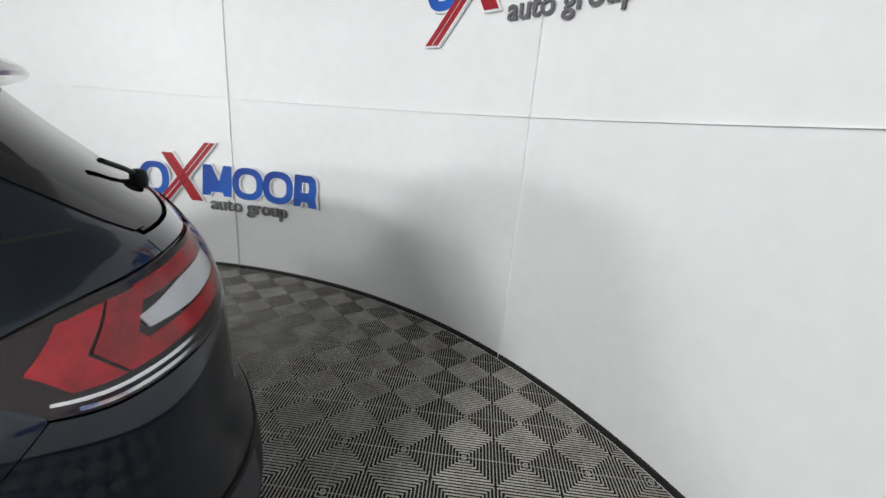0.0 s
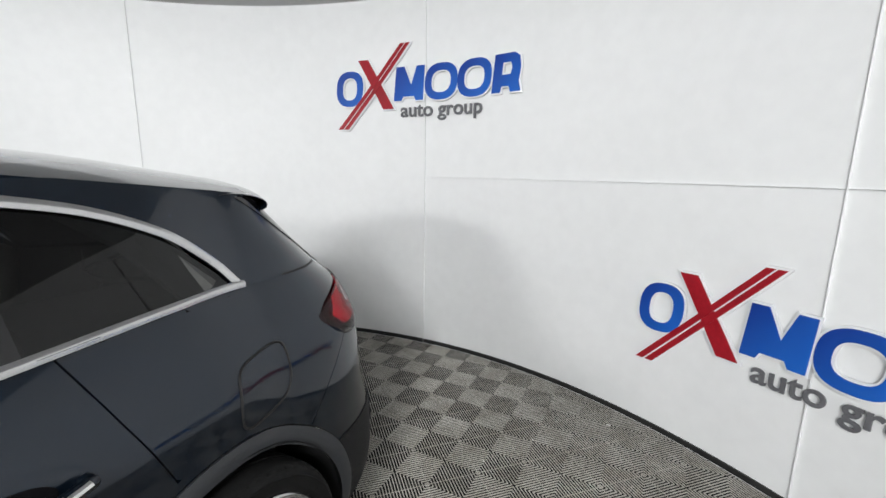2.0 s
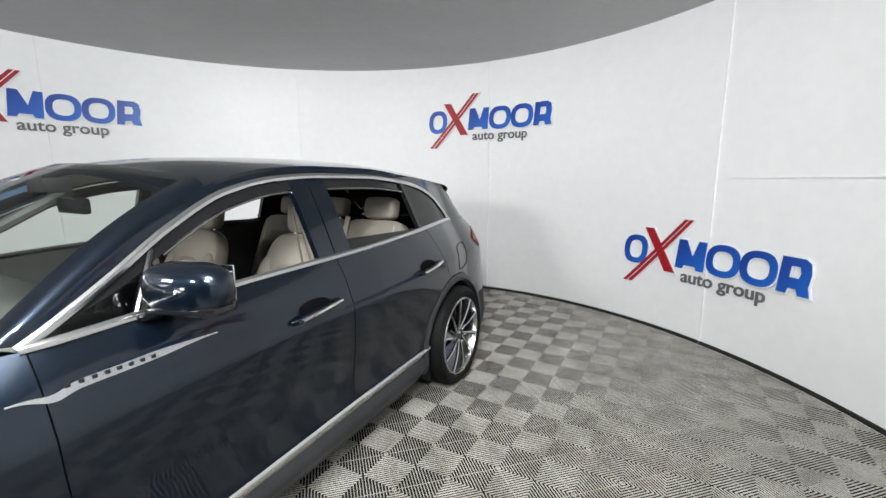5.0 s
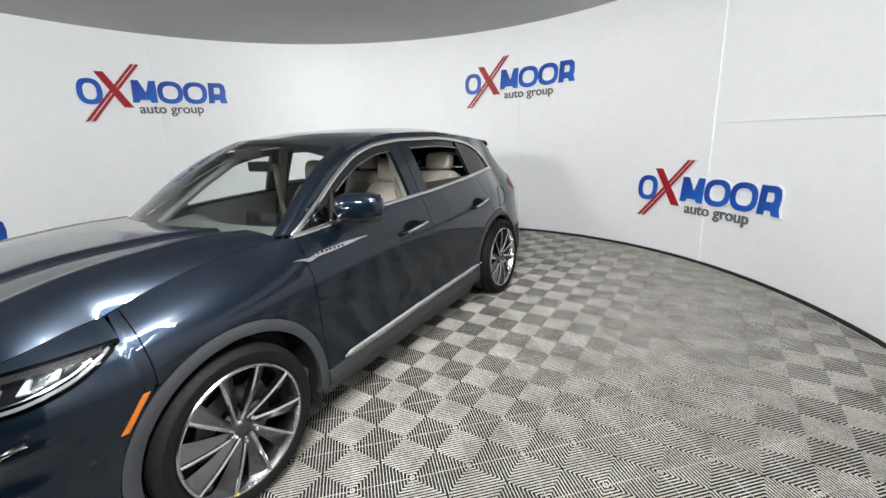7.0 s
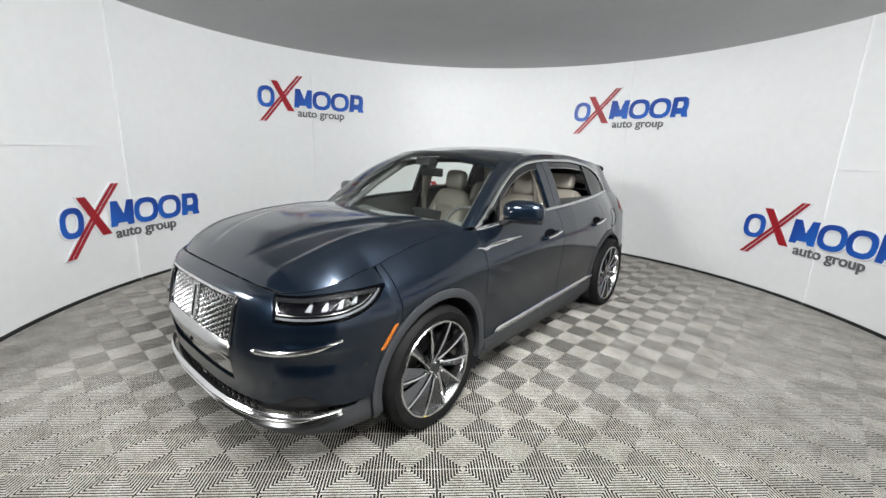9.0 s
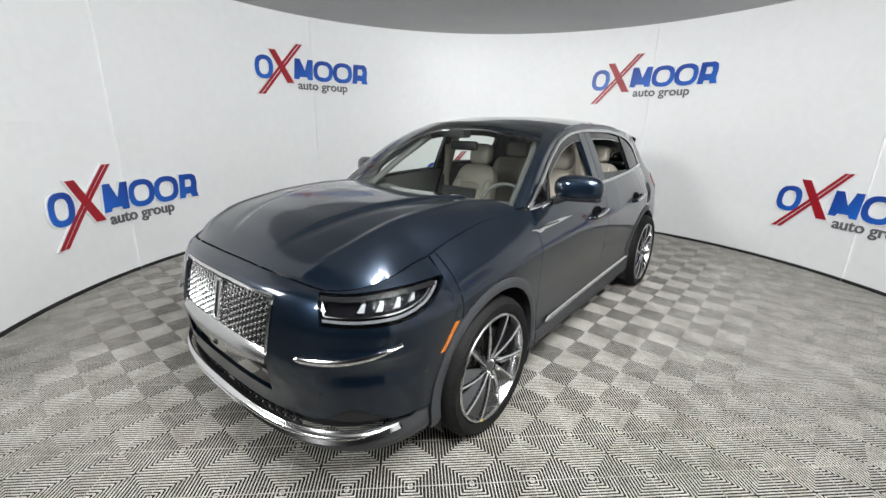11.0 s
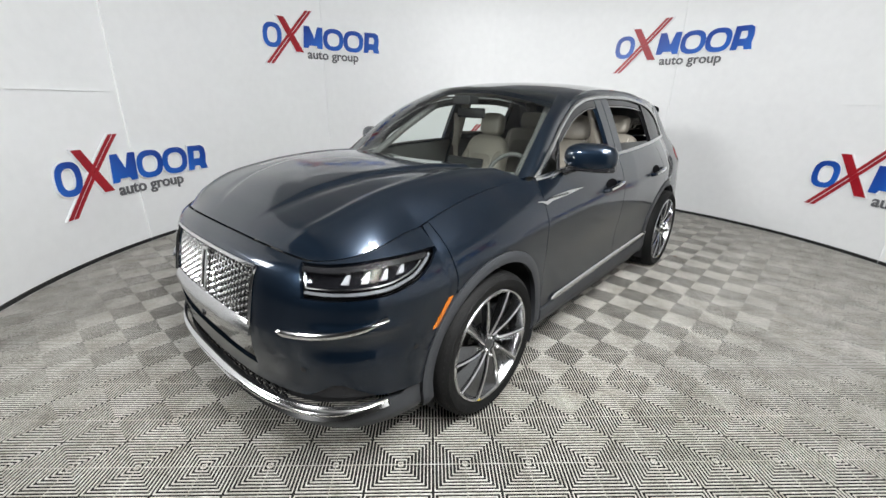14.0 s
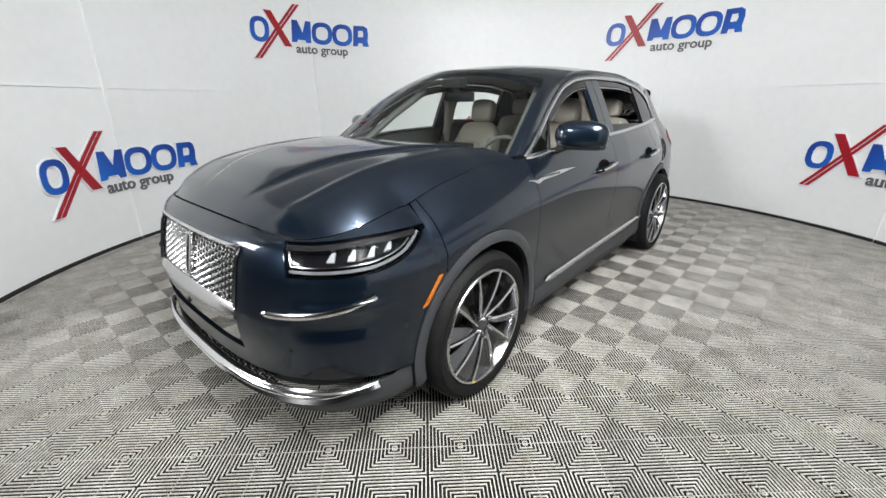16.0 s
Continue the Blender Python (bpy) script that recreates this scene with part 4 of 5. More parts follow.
for mirror, who in BOTH:
    def a_pillar(u, v):
        a = ws_side(v)
        y = lerp(-0.965, -0.315, v)
        b = skin(y, dlo_top(y) + 0.013)
        t = u
        p = a.lerp(b, t)
        n = Vector((0.55, -0.25, 0.45))
        return p + n * 0.030 * math.sin(math.pi * t)
    part("front_pillar", sheet(a_pillar, 8, 30, 0.03, mirror), M_PAINT, car)
    def dlo_pt(u, off, out):
        """Along the upper window line by length, moved across it by off."""
        y = lerp(-0.962, 1.655, u)
        e = 0.004
        t = (skin(min(1.655, y + e), dlo_top(min(1.655, y + e))) - skin(y - e, dlo_top(y - e))).normalized()
        c = skin(y, dlo_top(y), out)
        n = Vector((0.9, 0, 0.4)).cross(t).normalized()
        if n.z > 0:
            n = -n
        return c - n * off
    part("window_trim", sheet(lambda u, v: dlo_pt(u, lerp(-0.0135, 0.0135, v), 0.006 + 0.005 * math.sin(math.pi * v)), 120, 4, 0.012, mirror), M_SATIN, car, "satin chrome strip over the windows")

    def chrome_belt(u, v):
        y = lerp(-0.962, 1.672, u)
        w = 0.0115
        return skin(y, belt(y) + lerp(-w, w, v) + 0.002, 0.010 + 0.005 * math.sin(math.pi * v))
    part("belt_trim", sheet(chrome_belt, 90, 4, 0.014, mirror), M_SATIN, car, "satin chrome strip under the windows")

    # window surrounds: frame between openings and the strip
    def frame_patch(name, y0, y1, nu=10, lo=0.012, hi=0.0, out=-0.004, m=M_BLACK, lbl="gloss black pillar cover"):
        def fn(u, v):
            z_lo = belt(lerp(y0[0], y1[0], u)) + lo
            ymid = lerp(y0[1], y1[1], u)
            z_hi = dlo_top(ymid) - 0.010 - hi
            z = lerp(z_lo, z_hi, v)
            return skin(lerp(lerp(y0[0], y1[0], u), ymid, v), z, out)
        part(name, sheet(fn, nu, 16, 0.03, mirror), m, car, lbl)
    frame_patch("middle_pillar", (0.105, 0.100), (0.213, 0.215), m=M_PAINT, lbl="navy pillar cover")
    frame_patch("middle_pillar", (0.220, 0.222), (0.335, 0.335), m=M_PAINT, lbl="navy pillar cover")
    frame_patch("rear_pillar_cover", (1.070, 1.045), (1.105, 1.085), out=0.0, m=M_BLACK)

    def header(u, v):
        y = lerp(-0.85, 1.0, u)
        return skin(y, dlo_top(y) - 0.010 - lerp(0.045, 0.0, v) * step(-0.95, -0.6, y), -0.006)
    part("window_header", sheet(header, 60, 3, 0.03, mirror), M_BLACK, car, "black upper window frame")
    # bright bead round the upper edge of the openings
    for y0, y1, foot in ((-0.55, 0.085, 0.20), (0.345, 1.035, 0.24)):
        bm = bmesh.new()
        pts = [skin(lerp(y0, y1, k / 24), dlo_top(lerp(y0, y1, k / 24)) - 0.062, -0.012) for k in range(25)]
        for k in range(1, 9):
            a = k / 8 * math.pi / 2
            pts.append(skin(y1 + 0.035 * math.sin(a), dlo_top(y1) - 0.062 - 0.035 * (1 - math.cos(a)), -0.012))
        pts.append(skin(y1 + 0.035, dlo_top(y1) - foot, -0.012))
        if mirror:
            pts = [Vector((-p.x, p.y, p.z)) for p in pts]
        tube(bm, pts, 0.0045, 6)
        part("window_seal", bm, M_SATIN, car, "thin bright bead of the window opening")
    # small fixed pane in front, dark quarter pane at the back

    def quarter(u, v):
        yb = lerp(1.105, 1.640, u)
        yt = lerp(1.085, 1.46, u)
        z = lerp(belt(yb) + 0.010, dlo_top(yt) - 0.010, v)
        y = lerp(yb, yt, v)
        z = min(z, dlo_top(y) - 0.008)
        return skin(y, max(z, belt(y) + 0.008), -0.004)
    part("quarter_window", sheet(quarter, 24, 16, 0.005, mirror), M_DARKG, car, "dark privacy glass").visible_shadow = False

    def vent(u, v):
        yb, yt = lerp(-0.93, -0.70, u), lerp(-0.78, -0.60, u)
        y = lerp(yb, yt, v)
        return skin(y, min(lerp(belt(yb) + 0.01, dlo_top(-0.62) - 0.06, v), dlo_top(y) - 0.015), -0.012)
    part("vent_window", sheet(vent, 8, 8, 0.005, mirror), M_DARKG, car, "small dark corner pane").visible_shadow = False
    bm = bmesh.new()
    a, b = skin(-0.69, belt(-0.69), -0.01), skin(-0.585, dlo_top(-0.585) - 0.02, -0.01)
    sg = -1 if mirror else 1
    tube(bm, [(sg * a.x, a.y, a.z), (sg * b.x, b.y, b.z)], 0.012, 8)
    part("vent_post", bm, M_BLACK, car)

    def half_glass(u, v):
        yb = lerp(0.335, 1.070, u)
        return skin(yb, lerp(belt(yb) + 0.008, belt(yb) + lerp(0.075, 0.020, u), v), -0.016)
    part("rear_door_window", sheet(half_glass, 16, 3, 0.004, mirror), M_DARKG, car, "lowered dark door glass").visible_shadow = False

    # rear pillar base above quarter panel is one with the skin; door handles
    for yh in (-0.02, 0.995):
        zh = 1.0
        c = skin(yh, zh)
        bm = bmesh.new()
        for dz, r in ((0.0, 0.016),):
            pts = []
            for k in range(15):
                t = k / 14
                y = yh - 0.13 + 0.26 * t
                pts.append(Vector(skin(y, zh - 0.012 + 0.024 * t, 0.030 + 0.016 * math.sin(math.pi * t))))
            pts = [skin(yh - 0.135, zh - 0.013, -0.005)] + pts + [skin(yh + 0.135, zh + 0.013, -0.005)]
            if mirror:
                pts = [Vector((-p.x, p.y, p.z)) for p in pts]
            tube(bm, pts, r, 10, 0.95)
        handle = part("door_handle", bm, M_PAINT, car)
        bm = bmesh.new()
        pts = []
        for k in range(13):
            t = k / 12
            pts.append(Vector(skin(yh - 0.125 + 0.25 * t, zh - 0.012 + 0.024 * t, 0.042 + 0.016 * math.sin(math.pi * t))))
        if mirror:
            pts = [Vector((-p.x, p.y, p.z)) for p in pts]
        tube(bm, pts, 0.0095, 8, 0.9)
        part("handle_strip", bm, M_CHROME, handle, "chrome strip")

        # flat black oval on the skin, painted as the shaded hollow behind the handle
        def cup(u, v, yh=yh, zh=zh):
            a, r = 2 * math.pi * u, v
            return skin(yh - 0.005 + 0.098 * r * math.cos(a), zh + 0.020 + 0.036 * r * math.sin(a), 0.0015)
        part("handle_cup_shade", sheet(cup, 24, 5, 0.0, mirror), M_RECESS, handle, "flat dark oval for the shade in the hand recess")

    # door mirror
    bm = bmesh.new()
    sg = -1 if mirror else 1
    blob(bm, sg * 0.988, -0.608, 1.258, 0.300, 0.138, 0.162, 2.8, Matrix.Rotation(radians(sg * 14), 4, "Z"), 28, 18)
    mirror_ob = part("door_mirror", bm, M_PAINT, car, "body-coloured mirror cap")
    bm = bmesh.new()
    blob(bm, sg * 0.992, -0.606, 1.198, 0.280, 0.118, 0.040, 4.0, Matrix.Rotation(radians(sg * 14), 4, "Z"), 28, 10)
    part("mirror_base", bm, M_BLACK, mirror_ob, "gloss black lower shell")
    bm = bmesh.new()
    tube(bm, [(sg * lerp(0.93, 1.125, k / 8), -0.662 + 0.030 * (k / 8) + 0.05 * (k / 8) ** 4, 1.222 + 0.004 * k / 8) for k in range(9)], 0.006, 8)
    part("turn_signal", bm, M_CHROME, mirror_ob, "slim chrome signal strip")
    bm = bmesh.new()
    tube(bm, [(sg * 0.86, -0.665, 1.165), (sg * 0.90, -0.655, 1.185), (sg * 0.965, -0.63, 1.215)], 0.030, 10, 0.7)
    part("mirror_arm", bm, M_BLACK, mirror_ob, "black mirror foot")
    bm = bmesh.new()
    box(bm, sg * 0.99, -0.539, 1.262, 0.19, 0.006, 0.115, 0.002, Matrix.Rotation(radians(sg * 14), 4, "Z"))
    part("mirror_glass", bm, M_CHROME, mirror_ob, "mirror glass")

    # bright side ornament on the front door with a row of small bars
    def orn(u, v):
        y = lerp(-1.02, -0.48, u)
        zc = 1.042 + 0.012 * step(0.2, 1.0, u) - 0.014 * math.exp(-((u - 0.16) / 0.07) ** 2)
        h = 0.002 + 0.009 * step(0.0, 0.22, u) * step(1.0, 0.6, u)
        return skin(y, zc + lerp(-h, h, v), 0.006)
    orn_ob = part("side_ornament", sheet(orn, 40, 5, 0.008, mirror), M_SATIN, car, "long tapered satin chrome ornament")
    bm = bmesh.new()
    for k in range(8):
        y = -0.90 + 0.030 * k
        p = skin(y, 1.047, 0.0085)
        box(bm, sg * p.x, p.y, p.z, 0.003, 0.011, 0.011)
    part("ornament_bars", bm, M_MATT, orn_ob, "row of small dark bars", smooth=False)

# ---- fuel flap outline on the driver's side
bm = bmesh.new()
pts = []
for x, z in ring_loop(1.607, 0.982, 0.106, 0.090, 48, 4.2, 0.12):
    pts.append(skin(x, z + 0.10 * (x - 1.607), 0.0012))
tube(bm, pts + [pts[0]], 0.0042, 6)
part("fuel_flap_seam", bm, M_MATT, car, "dark shut line round the fuel flap")
bm = bmesh.new()
sheet(lambda u, v: skin(lerp(1.86, 2.17, u), lerp(1.252, 1.258, v), 0.001), 10, 2, 0.0, bm=bm)
part("gate_seam", bm, M_MATT, car)

# ---- parking sensors in the bumper, sticker on the windscreen
for mirror, who in BOTH:
    for q, z in ((-1.965, 0.605), (-2.42, 0.560)):
        def sensor(u, v, q=q, z=z):
            a, r = 2 * math.pi * u, 0.012 * (1 - v)
            return skin(q + r * math.cos(a), z + r * math.sin(a), 0.0015 + 0.0015 * v)
        part("parking_sensor", sheet(sensor, 20, 4, 0.0, mirror), M_MATT, car, "small round black parking sensor")
part("windscreen_sticker", sheet(lambda u, v: Vector(windscreen_fn(lerp(0.425, 0.475, u), lerp(0.80, 0.825, v))) - Vector((0, 0, 0.012)), 4, 3, 0.001, back=True), M_SIGNW, car, "small white sticker inside the windscreen")

# ---- wheels
M_STICK = mat("yellow_sticker", (0.75, 0.55, 0.03), 0.5, vary=0.1, scale=40)


def spoke_point(a0, t, lean, r0, r1):
    """On the straight line from the hub out to the rim, which leans off the radius."""
    p0 = Vector((r0 * math.cos(a0), r0 * math.sin(a0)))
    p1 = Vector((r1 * math.cos(a0 + lean), r1 * math.sin(a0 + lean)))
    return p0.lerp(p1, t)


def spoke(bm, a0, lean, r0, r1, w0, w1, x0, x1, thick):
    """One bladed spoke: a high front edge and a broad face falling away from it."""
    rows = []
    for k in range(9):
        t = k / 8
        p, w = spoke_point(a0, t, lean, r0, r1), lerp(w0, w1, t ** 1.25)
        x = lerp(x0, x1, t) + 0.010 * math.sin(math.pi * t)
        r, an = p.length, math.atan2(p.y, p.x)
        row = []
        for s, dx in ((0.12, -thick), (0.12, 0.0), (-0.35, -0.006 - 0.010 * t), (-1, -0.012 - 0.034 * t), (-1, -thick - 0.030 * t)):
            aa = an + s * w / r
            row.append(bm.verts.new((x + dx, r * math.cos(aa), r * math.sin(aa))))
        rows.append(row)
    n = len(rows[0])
    for p, q in zip(rows, rows[1:]):
        for k in range(n):
            j = (k + 1) % n
            bm.faces.new((p[k], p[j], q[j], q[k]))
    bm.faces.new(rows[0][::-1])
    bm.faces.new(rows[-1])


def make_wheel():
    w = new("wheel")
    w.parent = car
    ro, rr, hw = RT, 0.302, 0.134            # tyre, rim edge, half width
    prof = [(rr - 0.006, hw - 0.022), (rr + 0.006, hw - 0.006), (rr + 0.022, hw), (rr + 0.050, hw + 0.003), (ro - 0.030, hw - 0.004), (ro - 0.012, hw - 0.016), (ro - 0.003, hw - 0.036), (ro, hw - 0.055)]
    for g in (0.048, 0.016, -0.016, -0.048):
        prof += [(ro, g + 0.006), (ro - 0.007, g + 0.0045), (ro - 0.007, g - 0.0045), (ro, g - 0.006)]
    prof += [(ro, -hw + 0.055), (ro - 0.003, -hw + 0.036), (ro - 0.030, -hw + 0.004), (rr + 0.03, -hw), (rr - 0.006, -hw + 0.02)]
    bm = bmesh.new()
    lathe(bm, prof, "X", 96)
    tyre = part("tyre", bm, M_TYRE, w, "black low-profile tyre")
    bm = bmesh.new()
    for k in range(64):
        a = 2 * math.pi * k / 64
        for side_ in (-1, 1):
            m = Matrix.Rotation(a, 4, "X") @ Matrix.Translation((side_ * 0.092, 0, ro - 0.0158)) @ Matrix.Rotation(side_ * 0.25, 4, "Y") @ Matrix.Diagonal((0.052, 0.011, 0.022, 1))
            bmesh.ops.create_cube(bm, size=1, matrix=m)
    tagged(part("tread", bm, M_TYRE, tyre, smooth=False), "blocky shoulder tread", kind="stuff")
    bm = bmesh.new()
    lathe(bm, [(rr - 0.004, hw - 0.020), (rr - 0.001, hw - 0.008), (rr - 0.006, hw - 0.002), (rr - 0.016, hw - 0.004), (rr - 0.022, hw - 0.018), (rr - 0.034, hw - 0.06), (rr - 0.034, -hw + 0.03), (rr - 0.002, -hw + 0.01)], "X", 96)
    rim = part("rim", bm, M_RIM, w, "machined alloy rim")
    for k in range(10):
        a = 2 * math.pi * k / 10
        bm = bmesh.new()
        spoke(bm, a, -0.42, 0.046, rr - 0.018, 0.028, 0.080, hw - 0.035, hw - 0.010, 0.034)
        part("spoke", bm, M_BLADE, rim, "grey bladed spoke")
        bm = bmesh.new()
        rows = []
        for j in range(13):
            t = j / 12
            p = spoke_point(a, t, -0.42, 0.046, rr - 0.014)
            rows.append((lerp(hw - 0.035, hw - 0.010, t) + 0.010 * math.sin(math.pi * t) + 0.002, p.x, p.y))
        tube(bm, rows, 0.0090, 6)
        part("spoke_edge", bm, M_RIM, rim, "bright machined edge")
    bm = bmesh.new()
    lathe(bm, [(0.001, hw - 0.030), (0.030, hw - 0.030), (0.034, hw - 0.034), (0.052, hw - 0.038), (0.075, hw - 0.046), (0.080, hw - 0.075), (0.001, hw - 0.08)], "X", 48)
    part("hub", bm, M_RIMD, rim, "dark hub")
    for k in range(5):
        a = 2 * math.pi * (k + 0.3) / 5
        bm = bmesh.new()
        lathe(bm, [(0.0005, 0.018), (0.007, 0.017), (0.0105, 0.012), (0.0105, -0.005)], "X", 12, (hw - 0.018, 0.052 * math.cos(a), 0.057 * math.sin(a)))
        part("lug_nut", bm, M_CHROME, rim, "chrome lug nut")
    bm = bmesh.new()
    lathe(bm, [(0.09, 0.035), (0.178, 0.035), (0.178, 0.012), (0.09, 0.012)], "X", 64, closed=True)
    part("brake_disc", bm, M_DISC, w, "steel brake disc")
    bm = bmesh.new()
    box(bm, hw - 0.0015, (rr - 0.013) * math.cos(4.0), (rr - 0.013) * math.sin(4.0), 0.002, 0.020, 0.010, 0.0, Matrix.Rotation(4.0 + math.pi / 2, 4, "X"))
    part("sticker", bm, M_STICK, w, "small yellow sticker on the rim", smooth=False)
    bm = bmesh.new()
    box(bm, 0.03, 0.155, 0.05, 0.07, 0.075, 0.17, 0.012)
    part("brake_caliper", bm, M_RIMD, w, "grey brake caliper")
    return w


wheel_lf = make_wheel()
HUB_X = 0.838
for sg, yc, turn in ((1, -YW - 0.034, 20), (1, YW + 0.012, 47), (-1, -YW - 0.034, 5), (-1, YW + 0.012, 33)):
    m = Matrix.Translation((sg * HUB_X, yc, RT)) @ Matrix.Rotation(0 if sg > 0 else math.pi, 4, "Z") @ Matrix.Rotation(radians(turn), 4, "X")
    if sg > 0 and yc < 0:
        wheel_lf.matrix_basis = m
    else:
        copy_thing(wheel_lf, m)

# ---- underbody and cabin
bm = bmesh.new()
box(bm, 0, 0.0, 0.27, 1.10, 4.3, 0.10, 0.02)
box(bm, 0, 0.0, 0.26, 1.66, 1.7, 0.10, 0.02)
part("underbody", bm, M_MATT, car, "black underbody")
bm = bmesh.new()
box(bm, 0, 0.40, 0.36, 1.62, 3.0, 0.06, 0.01)
part("cabin_floor", bm, M_TRIM, car, "dark cabin carpet")
bm = bmesh.new()
box(bm, 0, -1.30, 0.72, 1.40, 1.5, 0.5, 0.05)
part("engine_block", bm, M_MATT, car)
bm = bmesh.new()


def liner(u, v):
    x, y, z = roof_fn(u, lerp(0.03, 0.97, v))
    return (x * 0.97, y, z - 0.045)


sheet(lambda u, v: liner(1 - u, v), 24, 24, 0.0, bm=bm)
part("headliner", bm, M_LINER, car, "pale cloth headliner")
bm = bmesh.new()


def dash(u, v):
    s = 2 * u - 1
    a = v * math.pi * 0.75
    return (s * 0.73, -1.02 + 0.16 * abs(s) ** 2 + 0.30 * (1 - math.cos(a)) * 0.9, 1.085 + 0.045 * math.sin(a) - 0.20 * max(0, v - 0.62) ** 1.2 * 2.2)


sheet(dash, 40, 20, 0.05, bm=bm)
part("dashboard", bm, M_DASH, car, "grey dashboard, lightened for the reflection veil on the windscreen")
bm = bmesh.new()
box(bm, 0, -0.62, 0.78, 1.42, 0.16, 0.45, 0.04)
part("dashboard_front", bm, M_DASH, car)
bm = bmesh.new()
box(bm, 0.0, -0.555, 1.105, 0.33, 0.02, 0.12, 0.008, Matrix.Rotation(radians(-18), 4, "X"))
part("centre_screen", bm, M_BLACK, car, "dark centre display")
bm = bmesh.new()
sw = [(0.38 + 0.185 * math.cos(a), -0.53 + 0.07 * math.sin(a), 1.045 + 0.165 * math.sin(a)) for a in np.linspace(0, 2 * math.pi, 33)]
tube(bm, sw, 0.015, 8)
steer = part("steering_wheel", bm, M_TRIM, car, "dark leather steering wheel")
bm = bmesh.new()
blob(bm, 0.38, -0.545, 1.035, 0.15, 0.06, 0.12, 2.6)
box(bm, 0.38, -0.54, 1.035, 0.34, 0.02, 0.035, 0.006)
part("wheel_boss", bm, M_TRIM, steer)


def front_seat(x, dy, dz):
    bm = bmesh.new()
    rec = Matrix.Rotation(radians(-20), 4, "X")
    blob(bm, x, dy - 0.03, 0.975 + dz, 0.47, 0.16, 0.70, 3.8, rec, 28, 18)
    seat = part("front_seat", bm, M_LEATH, car, "beige leather front seat")
    bm = bmesh.new()
    blob(bm, x, dy - 0.33, 0.64 + dz, 0.52, 0.56, 0.20, 3.4, None, 28, 14)
    part("seat_cushion", bm, M_LEATH, seat)
    for sd in (-1, 1):
        bm = bmesh.new()
        blob(bm, x + sd * 0.180, dy - 0.085, 0.92 + dz, 0.12, 0.15, 0.56, 2.6, rec)
        part("side_bolster", bm, M_LEATH, seat)
    bm = bmesh.new()
    blob(bm, x, dy - 0.080, 0.94 + dz, 0.30, 0.12, 0.46, 3.6, rec)
    part("seat_insert", bm, M_LEATD, seat, "taupe perforated insert")
    bm = bmesh.new()
    blob(bm, x, dy + 0.115, 1.405 + dz, 0.245, 0.12, 0.205, 3.6, Matrix.Rotation(radians(-10), 4, "X"), 24, 14)
    part("headrest", bm, M_LEATH, seat)
    for sd in (-1, 1):
        bm = bmesh.new()
        tube(bm, [(x + sd * 0.075, dy + 0.075, 1.22 + dz), (x + sd * 0.075, dy + 0.11, 1.36 + dz)], 0.008, 8)
        part("headrest_post", bm, M_CHROME, seat, "chrome post")


front_seat(0.38, 0.36, -0.045)
front_seat(-0.42, 0.265, -0.05)
bm = bmesh.new()
rec = Matrix.Rotation(radians(-22), 4, "X")
blob(bm, 0, 0.72, 0.66, 1.36, 0.55, 0.22, 4.5, None, 40, 12)
bench = part("rear_seat", bm, M_LEATH, car, "beige leather rear bench")
for x, w in ((-0.44, 0.53), (0.0, 0.35), (0.44, 0.53)):
    bm = bmesh.new()
    blob(bm, x, 1.00, 0.985, w, 0.15, 0.64, 6.0, rec, 40, 18)
    part("seat_back", bm, M_LEATH, bench)
    bm = bmesh.new()
    blob(bm, x, 0.952, 0.965, w * 0.62, 0.10, 0.46, 5.0, rec, 36, 14)
    part("seat_insert", bm, M_LEATD, bench, "taupe perforated insert")
    bm = bmesh.new()
    blob(bm, x, 1.155, 1.372, 0.27 if w > 0.4 else 0.24, 0.115, 0.165 if w > 0.4 else 0.145, 4.6, Matrix.Rotation(radians(-12), 4, "X"), 28, 14)
    part("headrest", bm, M_LEATH, bench)
    for sd in (-1, 1):
        bm = bmesh.new()
        tube(bm, [(x + sd * 0.06, 1.125, 1.24), (x + sd * 0.06, 1.14, 1.33)], 0.006, 8)
        part("headrest_post", bm, M_CHROME, bench, "chrome post")
        # stitched seam beside the insert
        bm = bmesh.new()
        tube(bm, [rec @ Vector((sd * w * 0.36, -0.074, lerp(-0.28, 0.27, k / 8))) + Vector((x, 1.00, 0.985)) for k in range(9)], 0.004, 6)
        part("seat_piping", bm, M_LINER, bench, "pale stitched seam")
bm = bmesh.new()
p0 = rec @ Vector((0, -0.082, 0.02)) + Vector((0.215, 1.0, 0.985))
box(bm, p0.x, p0.y, p0.z, 0.046, 0.006, 0.60, 0.002, rec)
part("seat_belt", bm, M_LINER, car, "pale belt webbing over the rear bench")
bm = bmesh.new()
box(bm, 0, 1.66, 0.72, 1.25, 0.9, 0.60, 0.05)
part("boot_cover", bm, M_TRIM, car, "dark load area")
bm = bmesh.new()
box(bm, 0, 0.0, 0.66, 0.22, 0.95, 0.32, 0.03)
part("centre_console", bm, M_TRIM, car, "dark centre console")
